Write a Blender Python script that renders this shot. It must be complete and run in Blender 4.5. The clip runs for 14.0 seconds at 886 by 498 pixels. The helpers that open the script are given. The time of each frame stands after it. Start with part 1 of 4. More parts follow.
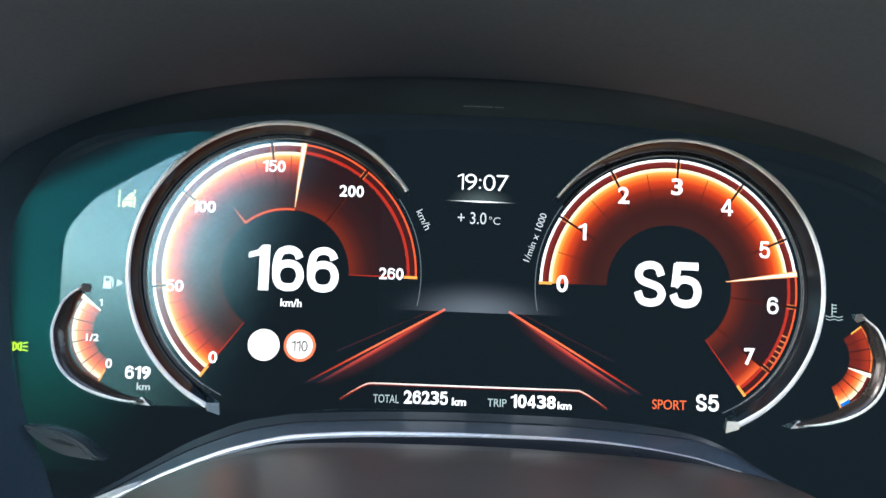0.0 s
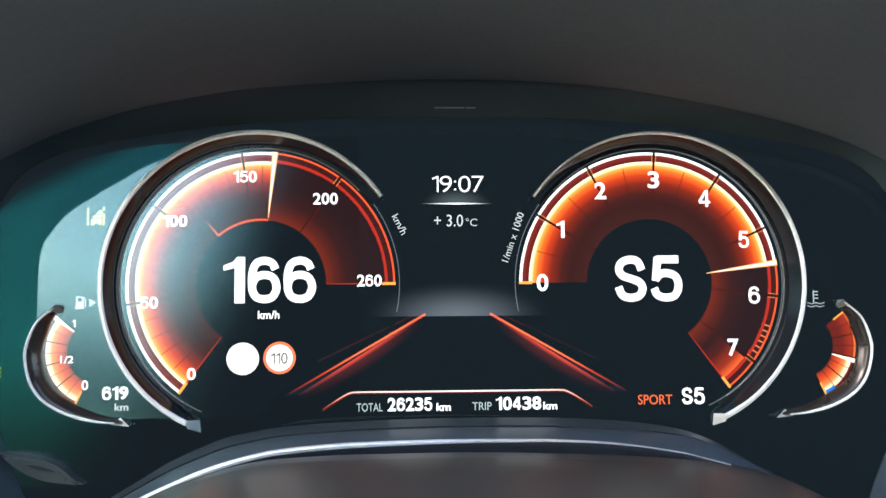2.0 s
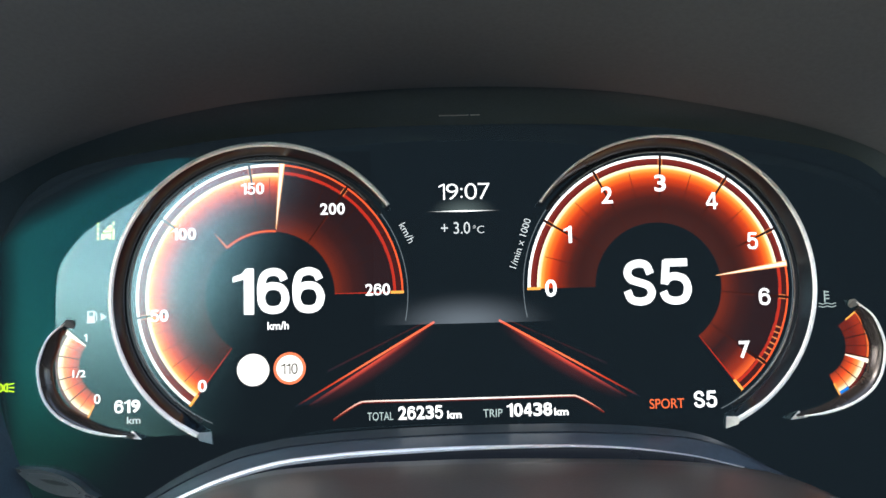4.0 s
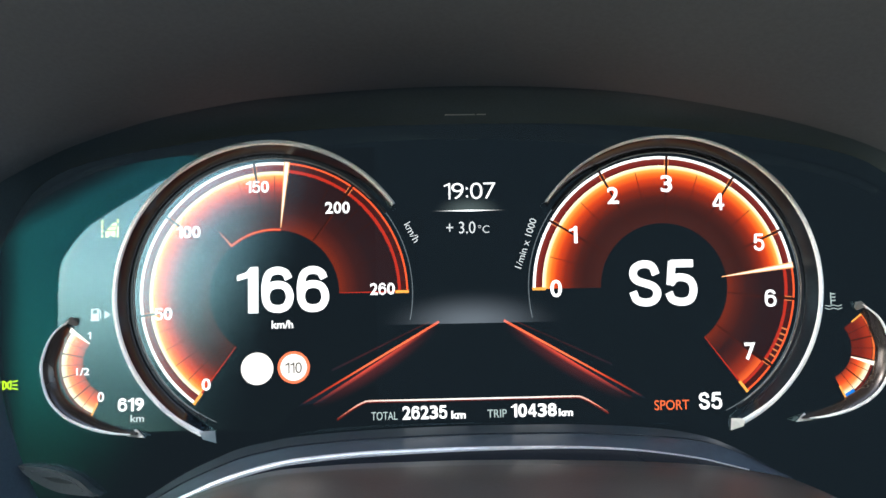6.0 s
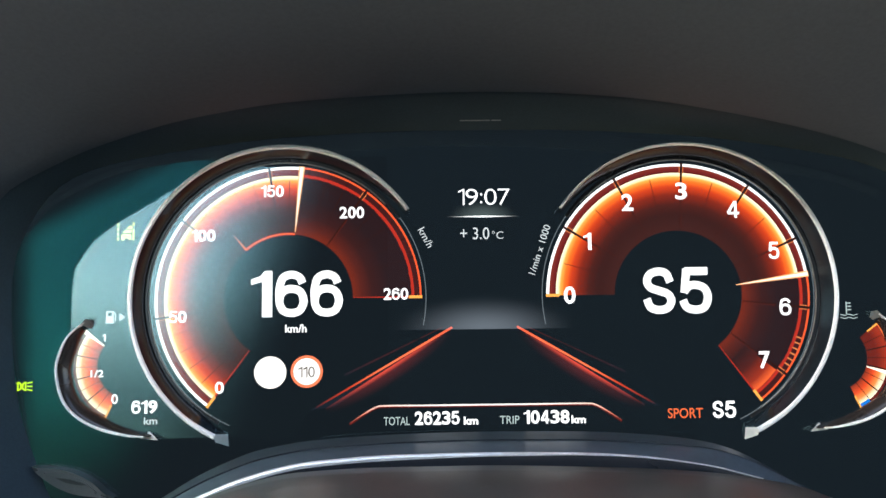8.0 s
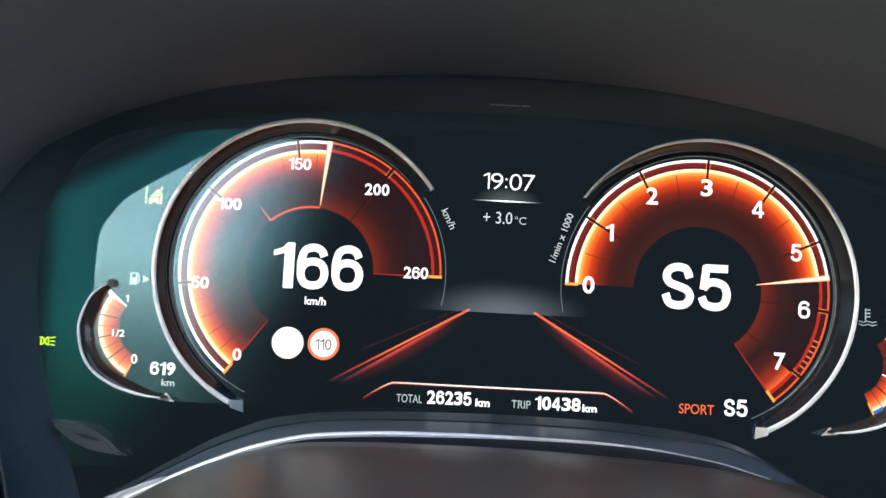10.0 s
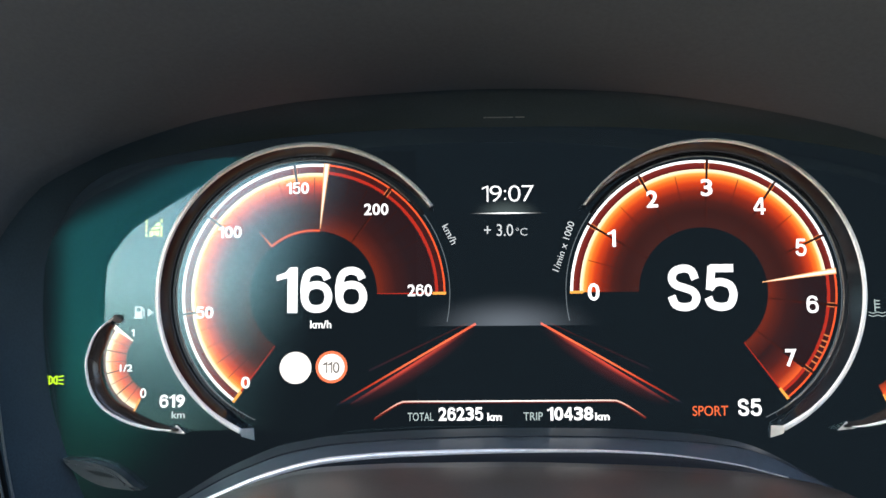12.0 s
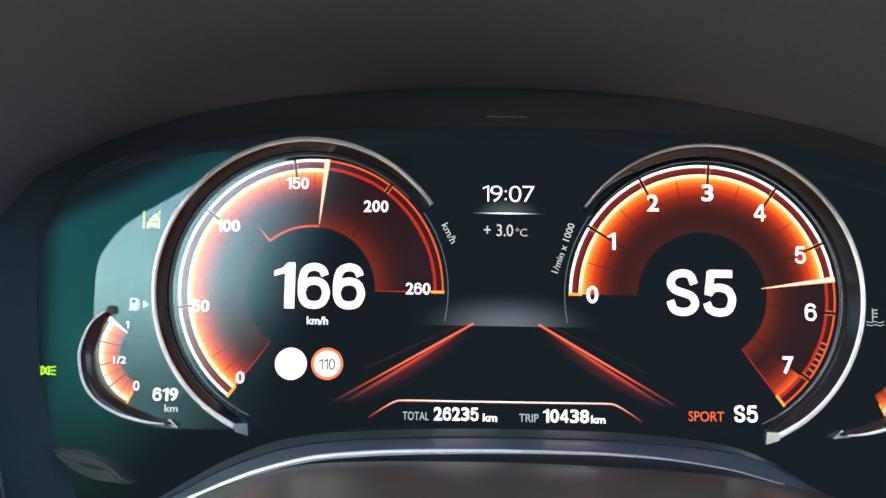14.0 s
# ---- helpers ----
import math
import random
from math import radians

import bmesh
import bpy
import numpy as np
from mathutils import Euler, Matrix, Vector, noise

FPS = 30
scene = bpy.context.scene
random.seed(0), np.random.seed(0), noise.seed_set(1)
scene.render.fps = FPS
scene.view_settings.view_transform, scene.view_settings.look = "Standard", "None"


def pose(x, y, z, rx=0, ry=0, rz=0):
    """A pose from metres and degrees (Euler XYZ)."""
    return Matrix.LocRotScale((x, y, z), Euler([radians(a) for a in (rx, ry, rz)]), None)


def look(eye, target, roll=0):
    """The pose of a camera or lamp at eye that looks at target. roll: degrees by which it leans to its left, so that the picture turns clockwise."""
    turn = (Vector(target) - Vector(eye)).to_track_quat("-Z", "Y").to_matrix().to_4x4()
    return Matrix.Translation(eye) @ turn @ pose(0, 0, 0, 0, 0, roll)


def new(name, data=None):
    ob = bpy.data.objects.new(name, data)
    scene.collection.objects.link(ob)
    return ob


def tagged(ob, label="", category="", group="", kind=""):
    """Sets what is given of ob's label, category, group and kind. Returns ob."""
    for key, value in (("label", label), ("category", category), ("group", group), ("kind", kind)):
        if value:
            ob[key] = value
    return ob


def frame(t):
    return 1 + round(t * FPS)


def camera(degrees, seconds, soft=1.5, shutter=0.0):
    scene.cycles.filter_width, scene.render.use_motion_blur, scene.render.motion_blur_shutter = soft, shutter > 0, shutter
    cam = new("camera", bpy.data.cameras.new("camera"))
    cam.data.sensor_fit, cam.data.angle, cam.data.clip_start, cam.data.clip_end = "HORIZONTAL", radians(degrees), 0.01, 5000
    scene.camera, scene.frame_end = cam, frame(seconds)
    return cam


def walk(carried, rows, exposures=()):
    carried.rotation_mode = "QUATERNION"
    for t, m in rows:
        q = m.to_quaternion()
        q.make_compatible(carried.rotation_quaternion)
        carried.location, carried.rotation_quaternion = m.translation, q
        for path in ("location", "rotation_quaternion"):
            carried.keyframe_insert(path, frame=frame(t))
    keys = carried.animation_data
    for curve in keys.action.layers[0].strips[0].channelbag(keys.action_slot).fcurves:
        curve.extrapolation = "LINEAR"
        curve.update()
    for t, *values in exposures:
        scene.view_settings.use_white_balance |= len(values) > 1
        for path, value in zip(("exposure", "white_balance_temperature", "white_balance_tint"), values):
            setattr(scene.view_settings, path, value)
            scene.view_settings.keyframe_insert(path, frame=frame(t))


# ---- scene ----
# The cluster leans back by ten degrees; everything is laid out in its own axes:
# x right, y away from the driver, z up along the display.
TILT = pose(0, 0, 0.95, -10, 0, 0)
EYE = Vector((-0.0195, -0.3265, -0.0145))
cam = camera(52.0, 14.0, soft=1.5)
walk(cam, [
    (0, TILT @ pose(-0.0227, -0.3301, -0.0151, 94.503, -2.220, -1.817)),
    (0.5, TILT @ pose(-0.0237, -0.3253, -0.0144, 94.643, -0.988, -2.834)),
    (1, TILT @ pose(-0.0210, -0.3249, -0.0134, 95.080, 0.257, -2.779)),
    (1.5, TILT @ pose(-0.0215, -0.3251, -0.0147, 95.579, 0.391, -2.885)),
    (2, TILT @ pose(-0.0215, -0.3263, -0.0122, 94.297, 0.450, -2.839)),
    (2.5, TILT @ pose(-0.0203, -0.3265, -0.0136, 94.601, 0.729, -2.503)),
    (2.7, TILT @ pose(-0.0203, -0.3265, -0.0136, 94.744, 0.729, -2.136)),
    (4.8, TILT @ pose(-0.0173, -0.3268, -0.0149, 95.219, 1.990, -1.403)),
    (5, TILT @ pose(-0.0173, -0.3268, -0.0149, 95.219, 1.990, -1.207)),
    (5.5, TILT @ pose(-0.0192, -0.3259, -0.0157, 95.661, 1.057, -1.346)),
    (6, TILT @ pose(-0.0195, -0.3257, -0.0130, 94.919, 1.195, -1.632)),
    (6.5, TILT @ pose(-0.0197, -0.3258, -0.0147, 95.566, 0.867, -1.518)),
    (7, TILT @ pose(-0.0181, -0.3261, -0.0146, 95.156, 1.297, -1.350)),
    (7.5, TILT @ pose(-0.0185, -0.3264, -0.0142, 95.416, 1.211, -1.258)),
    (8, TILT @ pose(-0.0203, -0.3258, -0.0150, 95.630, 0.655, -0.944)),
    (8.2, TILT @ pose(-0.0212, -0.3258, -0.0148, 95.686, -0.994, -0.757)),
    (10.3, TILT @ pose(-0.0203, -0.3285, -0.0155, 93.747, -3.285, 0.395)),
    (10.5, TILT @ pose(-0.0204, -0.3291, -0.0161, 92.960, -3.489, 0.673)),
    (10.7, TILT @ pose(-0.0200, -0.3323, -0.0153, 92.674, -2.652, 1.793)),
    (11, TILT @ pose(-0.0149, -0.3418, -0.0168, 96.246, -0.486, 3.526)),
    (11.2, TILT @ pose(-0.0175, -0.3324, -0.0148, 95.111, 0.135, 3.476)),
    (11.5, TILT @ pose(-0.0168, -0.3296, -0.0140, 93.464, -0.295, 3.109)),
    (12, TILT @ pose(-0.0180, -0.3269, -0.0140, 95.239, 0.414, 0.948)),
    (12.5, TILT @ pose(-0.0180, -0.3265, -0.0155, 94.878, -0.502, 0.974)),
    (13, TILT @ pose(-0.0189, -0.3265, -0.0137, 94.553, -1.140, 0.933)),
    (13.5, TILT @ pose(-0.0191, -0.3258, -0.0130, 94.100, -0.780, 0.878)),
    (14, TILT @ pose(-0.0214, -0.3252, -0.0165, 95.629, -0.941, 0.176)),
], exposures=[
    (0.0, 3.42, 6050, 6), (0.5, 3.68, 6050, 6), (1.0, 3.66, 6150, 7), (2.5, 3.37, 6300, 7), (5.0, 3.42, 6400, 7), (8.0, 3.32, 6400, 8),
    (10.5, 3.22, 6450, 10), (11.0, 3.07, 6500, 10), (11.5, 3.28, 6500, 10), (12.5, 3.24, 6500, 10), (13.0, 3.14, 6500, 10), (14.0, 3.28, 6500, 10)])

# ---- light ----
world = bpy.data.worlds.new("sky")
scene.world = world
world.use_nodes = True
wn = world.node_tree.nodes
sky = wn.new("ShaderNodeTexSky")
sky.sky_type = "NISHITA"
sky.sun_disc = False
sky.sun_elevation = radians(24)
sky.sun_rotation = radians(230)
sky.dust_density = 1.5
wn["Background"].inputs["Strength"].default_value = 0.10
world.node_tree.links.new(sky.outputs[0], wn["Background"].inputs["Color"])
sun = new("sun", bpy.data.lights.new("sun", "SUN"))
sun.data.energy = 0.5
sun.data.angle = radians(15)
sun.data.color = (1.0, 0.97, 0.93)
sun.matrix_world = look((-3, -4, 3), (0, 0, 0))
GLOW = 0.150  # brightness of white on the display before the exposure

# ---- materials ----


def nodes_of(name):
    m = bpy.data.materials.new(name)
    m.use_nodes = True
    return m, m.node_tree.nodes, m.node_tree.links


def surface(name, colour, rough=0.5, metal=0.0, grain=800.0, blotch=30.0, spread=0.25, bump=0.0, coat=0.0, bump_scale=None):
    """A surface with grain and blotches at two scales and a fine relief."""
    m, n, l = nodes_of(name)
    b = n["Principled BSDF"]
    tc = n.new("ShaderNodeTexCoord")
    fine, wide = n.new("ShaderNodeTexNoise"), n.new("ShaderNodeTexNoise")
    fine.inputs["Scale"].default_value, wide.inputs["Scale"].default_value = grain, blotch
    fine.inputs["Detail"].default_value = wide.inputs["Detail"].default_value = 4
    l.new(tc.outputs["Object"], fine.inputs["Vector"])
    l.new(tc.outputs["Object"], wide.inputs["Vector"])
    add = n.new("ShaderNodeMath")
    l.new(fine.outputs["Fac"], add.inputs[0])
    l.new(wide.outputs["Fac"], add.inputs[1])
    ramp = n.new("ShaderNodeMapRange")
    ramp.inputs["From Min"].default_value, ramp.inputs["From Max"].default_value = 0.6, 1.4
    ramp.inputs["To Min"].default_value, ramp.inputs["To Max"].default_value = 1 - spread, 1 + spread
    l.new(add.outputs[0], ramp.inputs["Value"])
    mul = n.new("ShaderNodeVectorMath")
    mul.operation = "SCALE"
    mul.inputs[0].default_value = colour
    l.new(ramp.outputs[0], mul.inputs["Scale"])
    l.new(mul.outputs[0], b.inputs["Base Color"])
    rr = n.new("ShaderNodeMapRange")
    rr.inputs["To Min"].default_value, rr.inputs["To Max"].default_value = max(rough - 0.06, 0.02), rough + 0.06
    l.new(wide.outputs["Fac"], rr.inputs["Value"])
    l.new(rr.outputs[0], b.inputs["Roughness"])
    b.inputs["Metallic"].default_value = metal
    b.inputs["Coat Weight"].default_value = coat
    b.inputs["Coat Roughness"].default_value = 0.08
    if bump:
        bp = n.new("ShaderNodeBump")
        bp.inputs["Strength"].default_value = bump
        bp.inputs["Distance"].default_value = 0.0004
        if bump_scale:
            v = n.new("ShaderNodeTexVoronoi")
            v.inputs["Scale"].default_value = bump_scale
            l.new(tc.outputs["Object"], v.inputs["Vector"])
            l.new(v.outputs["Distance"], bp.inputs["Height"])
        else:
            l.new(fine.outputs["Fac"], bp.inputs["Height"])
        l.new(bp.outputs[0], b.inputs["Normal"])
    return m


def lit(name, colour, strength=1.0):
    """A plain lit picture element of the display."""
    m, n, l = nodes_of(name)
    n.remove(n["Principled BSDF"])
    e = n.new("ShaderNodeEmission")
    e.inputs["Color"].default_value = (*colour, 1)
    e.inputs["Strength"].default_value = strength * GLOW
    l.new(e.outputs[0], n["Material Output"].inputs["Surface"])
    return m


def lit_ramp(name, stops, mode="radius", span=(0.0, 0.05), strength=1.0):
    """A lit picture element whose colour runs along the radius, x or z of its object; stops: (place in metres, colour)."""
    m, n, l = nodes_of(name)
    n.remove(n["Principled BSDF"])
    tc = n.new("ShaderNodeTexCoord")
    if mode == "radius":
        ln = n.new("ShaderNodeVectorMath")
        ln.operation = "LENGTH"
        l.new(tc.outputs["Object"], ln.inputs[0])
        value = ln.outputs["Value"]
    else:
        sp = n.new("ShaderNodeSeparateXYZ")
        l.new(tc.outputs["Object"], sp.inputs[0])
        value = sp.outputs[{"x": 0, "z": 2}[mode]]
    mr = n.new("ShaderNodeMapRange")
    mr.inputs["From Min"].default_value, mr.inputs["From Max"].default_value = span
    l.new(value, mr.inputs["Value"])
    cr = n.new("ShaderNodeValToRGB")
    el = cr.color_ramp.elements
    while len(el) < len(stops):
        el.new(0.5)
    for e, (place, colour) in zip(el, sorted(stops)):
        e.position = (place - span[0]) / (span[1] - span[0])
        e.color = (*colour, 1)
    l.new(mr.outputs[0], cr.inputs["Fac"])
    e = n.new("ShaderNodeEmission")
    e.inputs["Strength"].default_value = strength * GLOW
    l.new(cr.outputs["Color"], e.inputs["Color"])
    l.new(e.outputs[0], n["Material Output"].inputs["Surface"])
    return m


def fade(name, colour, axis, span, strength=1.0, power=1.0):
    """A lit element that fades out along one or two axes of its object: axis "x", "z" or "xz" (an oval)."""
    m, n, l = nodes_of(name)
    n.remove(n["Principled BSDF"])
    tc = n.new("ShaderNodeTexCoord")
    mp = n.new("ShaderNodeMapping")
    mp.inputs["Scale"].default_value = (1 / span[0] if "x" in axis else 0, 0, 1 / span[1] if "z" in axis else 0)
    l.new(tc.outputs["Object"], mp.inputs["Vector"])
    ln = n.new("ShaderNodeVectorMath")
    ln.operation = "LENGTH"
    l.new(mp.outputs[0], ln.inputs[0])
    mr = n.new("ShaderNodeMapRange")
    mr.interpolation_type = "SMOOTHSTEP"
    mr.inputs["To Min"].default_value, mr.inputs["To Max"].default_value = 1, 0
    l.new(ln.outputs["Value"], mr.inputs["Value"])
    pw = n.new("ShaderNodeMath")
    pw.operation = "POWER"
    pw.inputs[1].default_value = power
    l.new(mr.outputs[0], pw.inputs[0])
    e, t, a = n.new("ShaderNodeEmission"), n.new("ShaderNodeBsdfTransparent"), n.new("ShaderNodeAddShader")
    e.inputs["Color"].default_value = (*colour, 1)
    sm = n.new("ShaderNodeMath")
    sm.operation = "MULTIPLY"
    sm.inputs[1].default_value = strength * GLOW
    l.new(pw.outputs[0], sm.inputs[0])
    l.new(sm.outputs[0], e.inputs["Strength"])
    l.new(e.outputs[0], a.inputs[0])
    l.new(t.outputs[0], a.inputs[1])
    l.new(a.outputs[0], n["Material Output"].inputs["Surface"])
    return m


def sheet_glass(name, tint, gloss, amount, rough=0.0):
    """Clear sheet: what lies behind it, tinted, and a thin mirror image."""
    m, n, l = nodes_of(name)
    n.remove(n["Principled BSDF"])
    t, g, mx = n.new("ShaderNodeBsdfTransparent"), n.new("ShaderNodeBsdfGlossy"), n.new("ShaderNodeMixShader")
    t.inputs["Color"].default_value = (*tint, 1)
    g.inputs["Color"].default_value = (*gloss, 1)
    g.inputs["Roughness"].default_value = rough
    mx.inputs[0].default_value = amount
    l.new(t.outputs[0], mx.inputs[1])
    l.new(g.outputs[0], mx.inputs[2])
    l.new(mx.outputs[0], n["Material Output"].inputs["Surface"])
    return m


def paint_falloff(m, tint, bands):
    """Gives a sheet of glass a tint with painted falloff bands that shape its mirror image; each band: the way across
    it, where it is darkest, where it ends, its darkest tint.
    """
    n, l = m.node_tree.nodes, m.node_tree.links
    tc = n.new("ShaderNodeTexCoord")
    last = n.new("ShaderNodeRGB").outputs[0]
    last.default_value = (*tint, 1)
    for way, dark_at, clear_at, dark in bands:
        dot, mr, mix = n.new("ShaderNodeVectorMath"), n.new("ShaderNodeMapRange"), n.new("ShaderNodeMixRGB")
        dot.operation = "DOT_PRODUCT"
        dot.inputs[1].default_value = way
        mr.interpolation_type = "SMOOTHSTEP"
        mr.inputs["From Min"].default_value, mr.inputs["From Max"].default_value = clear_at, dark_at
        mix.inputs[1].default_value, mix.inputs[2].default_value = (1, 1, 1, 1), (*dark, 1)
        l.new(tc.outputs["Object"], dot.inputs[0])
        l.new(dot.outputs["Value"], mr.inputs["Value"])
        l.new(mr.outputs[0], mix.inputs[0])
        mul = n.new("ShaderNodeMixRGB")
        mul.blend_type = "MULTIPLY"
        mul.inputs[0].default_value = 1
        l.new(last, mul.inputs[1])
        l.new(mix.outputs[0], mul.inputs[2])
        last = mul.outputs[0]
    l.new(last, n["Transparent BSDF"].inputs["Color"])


WHITE = lit("display_white", (1.0, 1.0, 1.0), 1.3)
SOFT_WHITE = lit("display_soft_white", (0.72, 0.76, 0.78), 0.9)
GREY = lit("display_grey", (0.46, 0.56, 0.55), 0.95)
LINE_GREY = lit("display_line_grey", (0.16, 0.19, 0.21), 0.8)
SPORT_RED = lit("display_orange_red", (1.0, 0.17, 0.055), 0.88)
YELLOW = lit("display_yellow", (0.72, 0.80, 0.24), 1.25)
LAMP_GREEN = lit("display_yellow_green", (0.55, 0.90, 0.02), 1.15)
SIGN_WHITE = lit("sign_white", (1.0, 0.95, 0.90), 1.15)
SIGN_RED = lit("sign_red", (1.0, 0.22, 0.10), 1.0)
SIGN_INK = lit("sign_ink", (0.26, 0.23, 0.21), 0.6)
BLUE = lit("display_blue", (0.01, 0.20, 0.75), 0.9)
NEEDLE = lit("needle_light", (1.0, 0.48, 0.22), 1.1)
NEEDLE_CORE = lit("needle_core", (1.0, 0.86, 0.70), 1.2)
ORANGE = lit("display_orange", (1.0, 0.20, 0.05), 0.8)
ODO_LINE = lit_ramp("odometer_line", [(0.038, (1.2, 1.15, 1.1)), (0.052, (1.0, 0.72, 0.62)), (0.060, (0.8, 0.25, 0.17)), (0.066, (0.2, 0.03, 0.03))], "radius", (0.0, 0.07))
OUTER_RED = lit("display_outer_red", (0.95, 0.115, 0.035), 0.9)
AMBER = lit("display_amber", (1.0, 0.42, 0.08), 1.0)
RED_LINE = lit("display_red", (0.55, 0.035, 0.02), 0.8)
DULL_RED = lit("display_dull_red", (0.16, 0.018, 0.014), 0.8)
DIM_RIM = lit("display_dim_rim", (0.060, 0.012, 0.012), 0.9)
TICK_EDGE = lit("tick_edge", (1.0, 0.30, 0.10), 0.7)
TICK_DARK = lit("display_dark_tick", (0.035, 0.010, 0.008), 0.8)
SPOKE_RED = lit("display_spoke_red", (0.10, 0.016, 0.012), 0.9)
DIAL_BLACK = lit("dial_black", (0.0066, 0.0102, 0.0136), 1.0)
LIT_BAND = lit_ramp("lit_band", [
    (0.0230, (0.050, 0.014, 0.012)), (0.0290, (0.038, 0.011, 0.010)), (0.0325, (0.066, 0.013, 0.010)),
    (0.0362, (0.21, 0.020, 0.010)), (0.0392, (0.60, 0.050, 0.012)), (0.0412, (1.0, 0.17, 0.022)),
    (0.0426, (1.10, 0.42, 0.075)), (0.0433, (1.15, 0.90, 0.48)), (0.0442, (1.15, 1.05, 0.75))])
DARK_BAND = lit_ramp("dark_band", [
    (0.0238, (0.15, 0.020, 0.011)), (0.0262, (0.09, 0.016, 0.012)), (0.0300, (0.040, 0.012, 0.012)),
    (0.0360, (0.022, 0.011, 0.013)), (0.0436, (0.022, 0.010, 0.012))])
RIM_BAND = lit_ramp("rim_band", [(0.0440, (0.11, 0.012, 0.012)), (0.0455, (0.16, 0.017, 0.015)), (0.0462, (0.20, 0.03, 0.02))])
SATIN_LIP = surface("satin_chrome_lip", (0.97, 0.97, 0.97), 0.25, 0.06, grain=700, spread=0.08)
CAP = surface("bright_silver_paint", (0.72, 0.71, 0.68), 0.38, 0.30, grain=900, spread=0.10)
SMOKED_CAP = surface("silver_paint", (0.28, 0.28, 0.27), 0.40, 0.6, grain=900, spread=0.12)
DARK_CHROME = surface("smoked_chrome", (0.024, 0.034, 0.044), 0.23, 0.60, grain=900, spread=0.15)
# Smoked chrome with the brown light it mirrors put into the colour.
SMALL_CHROME = surface("smoked_chrome_brown_lit", (0.072, 0.062, 0.058), 0.26, 0.70, grain=900, spread=0.15)
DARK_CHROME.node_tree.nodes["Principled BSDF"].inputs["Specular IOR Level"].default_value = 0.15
BLACK_GLOSS = surface("black_gloss_plastic", (0.012, 0.014, 0.018), 0.28, grain=500, spread=0.2)
SHADED_EDGE = surface("shaded_trim_edge", (0.013, 0.020, 0.029), 0.55, grain=500, blotch=40, spread=0.25)
BLACK_MATT = surface("black_grained_plastic", (0.044, 0.065, 0.081), 0.85, grain=1500, spread=0.2, bump=0.1)
BLACK_MATT.node_tree.nodes["Principled BSDF"].inputs["Specular IOR Level"].default_value = 0.15
HOOD_BROWN = surface("dark_brown_leather", (0.063, 0.075, 0.092), 0.75, grain=700, blotch=9, spread=0.16, bump=0.03, bump_scale=1400)
COLUMN_BROWN = surface("brown_moulded_plastic", (0.046, 0.038, 0.034), 0.36, grain=900, blotch=14, spread=0.2, bump=0.06, bump_scale=1500)
SLOT_GREY = surface("slot_grey", (0.30, 0.31, 0.32), 0.4, grain=2500, blotch=300, spread=0.5)
TRIM_BLUE = surface("blue_black_gloss_trim", (0.040, 0.055, 0.076), 0.40, grain=500, blotch=25, spread=0.2)
TRIM_BLUE.node_tree.nodes["Principled BSDF"].inputs["Specular IOR Level"].default_value = 0.28
SATIN = surface("satin_chrome_bead", (0.90, 0.92, 0.95), 0.34, 0.6, grain=700, spread=0.1)
DASH_BLACK = surface("black_dashboard_foam", (0.012, 0.013, 0.015), 0.7, grain=900, spread=0.25, bump=0.2)
DASH_BLACK.node_tree.nodes["Principled BSDF"].inputs["Specular IOR Level"].default_value = 0.1
STRIP = surface("dull_chrome", (0.09, 0.09, 0.09), 0.45, 1.0, grain=800, spread=0.15)
END_GREY = surface("light_grey_paint", (0.42, 0.43, 0.41), 0.5, grain=700, blotch=60, spread=0.2)
LEAF_RIM = surface("dark_grey_button", (0.060, 0.069, 0.070), 0.32, grain=900, spread=0.2)
LEAF_FACE = surface("dark_button_face", (0.012, 0.016, 0.018), 0.3, grain=900, spread=0.2)
BEIGE = surface("beige_door_trim", (0.10, 0.086, 0.072), 0.7, grain=400, blotch=8, spread=0.2, bump=0.3)
# Near-black lining for the unseen rear wall, to keep its mirror image dark.
DARK_LINING = surface("unseen_dark_backing", (0.006, 0.006, 0.0065), 0.85, grain=300, blotch=5, spread=0.2)
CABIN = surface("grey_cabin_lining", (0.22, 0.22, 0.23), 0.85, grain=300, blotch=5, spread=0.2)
# Unseen floor made this light to throw light up under the hood.
BOUNCE_FLOOR = surface("light_grey_bounce_floor", (0.55, 0.55, 0.56), 0.95, grain=900, blotch=6, spread=0.2, bump=0.4)
GROUND = surface("asphalt", (0.05, 0.05, 0.05), 0.9, grain=60, blotch=2, spread=0.25)
COVER = sheet_glass("coated_cover_glass", (0.97, 0.97, 0.97), (0.60, 1.0, 1.02), 0.048)
# Panes whose painted tints make the reflection on the display.
CLEAR_PANE = sheet_glass("bright_reflection_pane", (0.93, 0.95, 0.94), (1, 1, 1), 0.003)
TEAL_PANE = sheet_glass("green_reflection_pane", (0.12, 0.31, 0.28), (1, 1, 1), 0.003)

# ---- building helpers ----


def mesh_of(name, bm, material, smooth=False):
    me = bpy.data.meshes.new(name)
    bmesh.ops.recalc_face_normals(bm, faces=bm.faces)
    bm.to_mesh(me)
    bm.free()
    me.materials.append(material)
    if smooth:
        for p in me.polygons:
            p.use_smooth = True
        me.set_sharp_from_angle(angle=radians(50))
    return me


def part(name, bm, material, parent, label="", at=(0, 0, 0), smooth=False):
    ob = new(name, bm if isinstance(bm, bpy.types.Mesh) else mesh_of(name, bm, material, smooth))
    ob.parent = parent
    ob.location = at
    return tagged(ob, label)


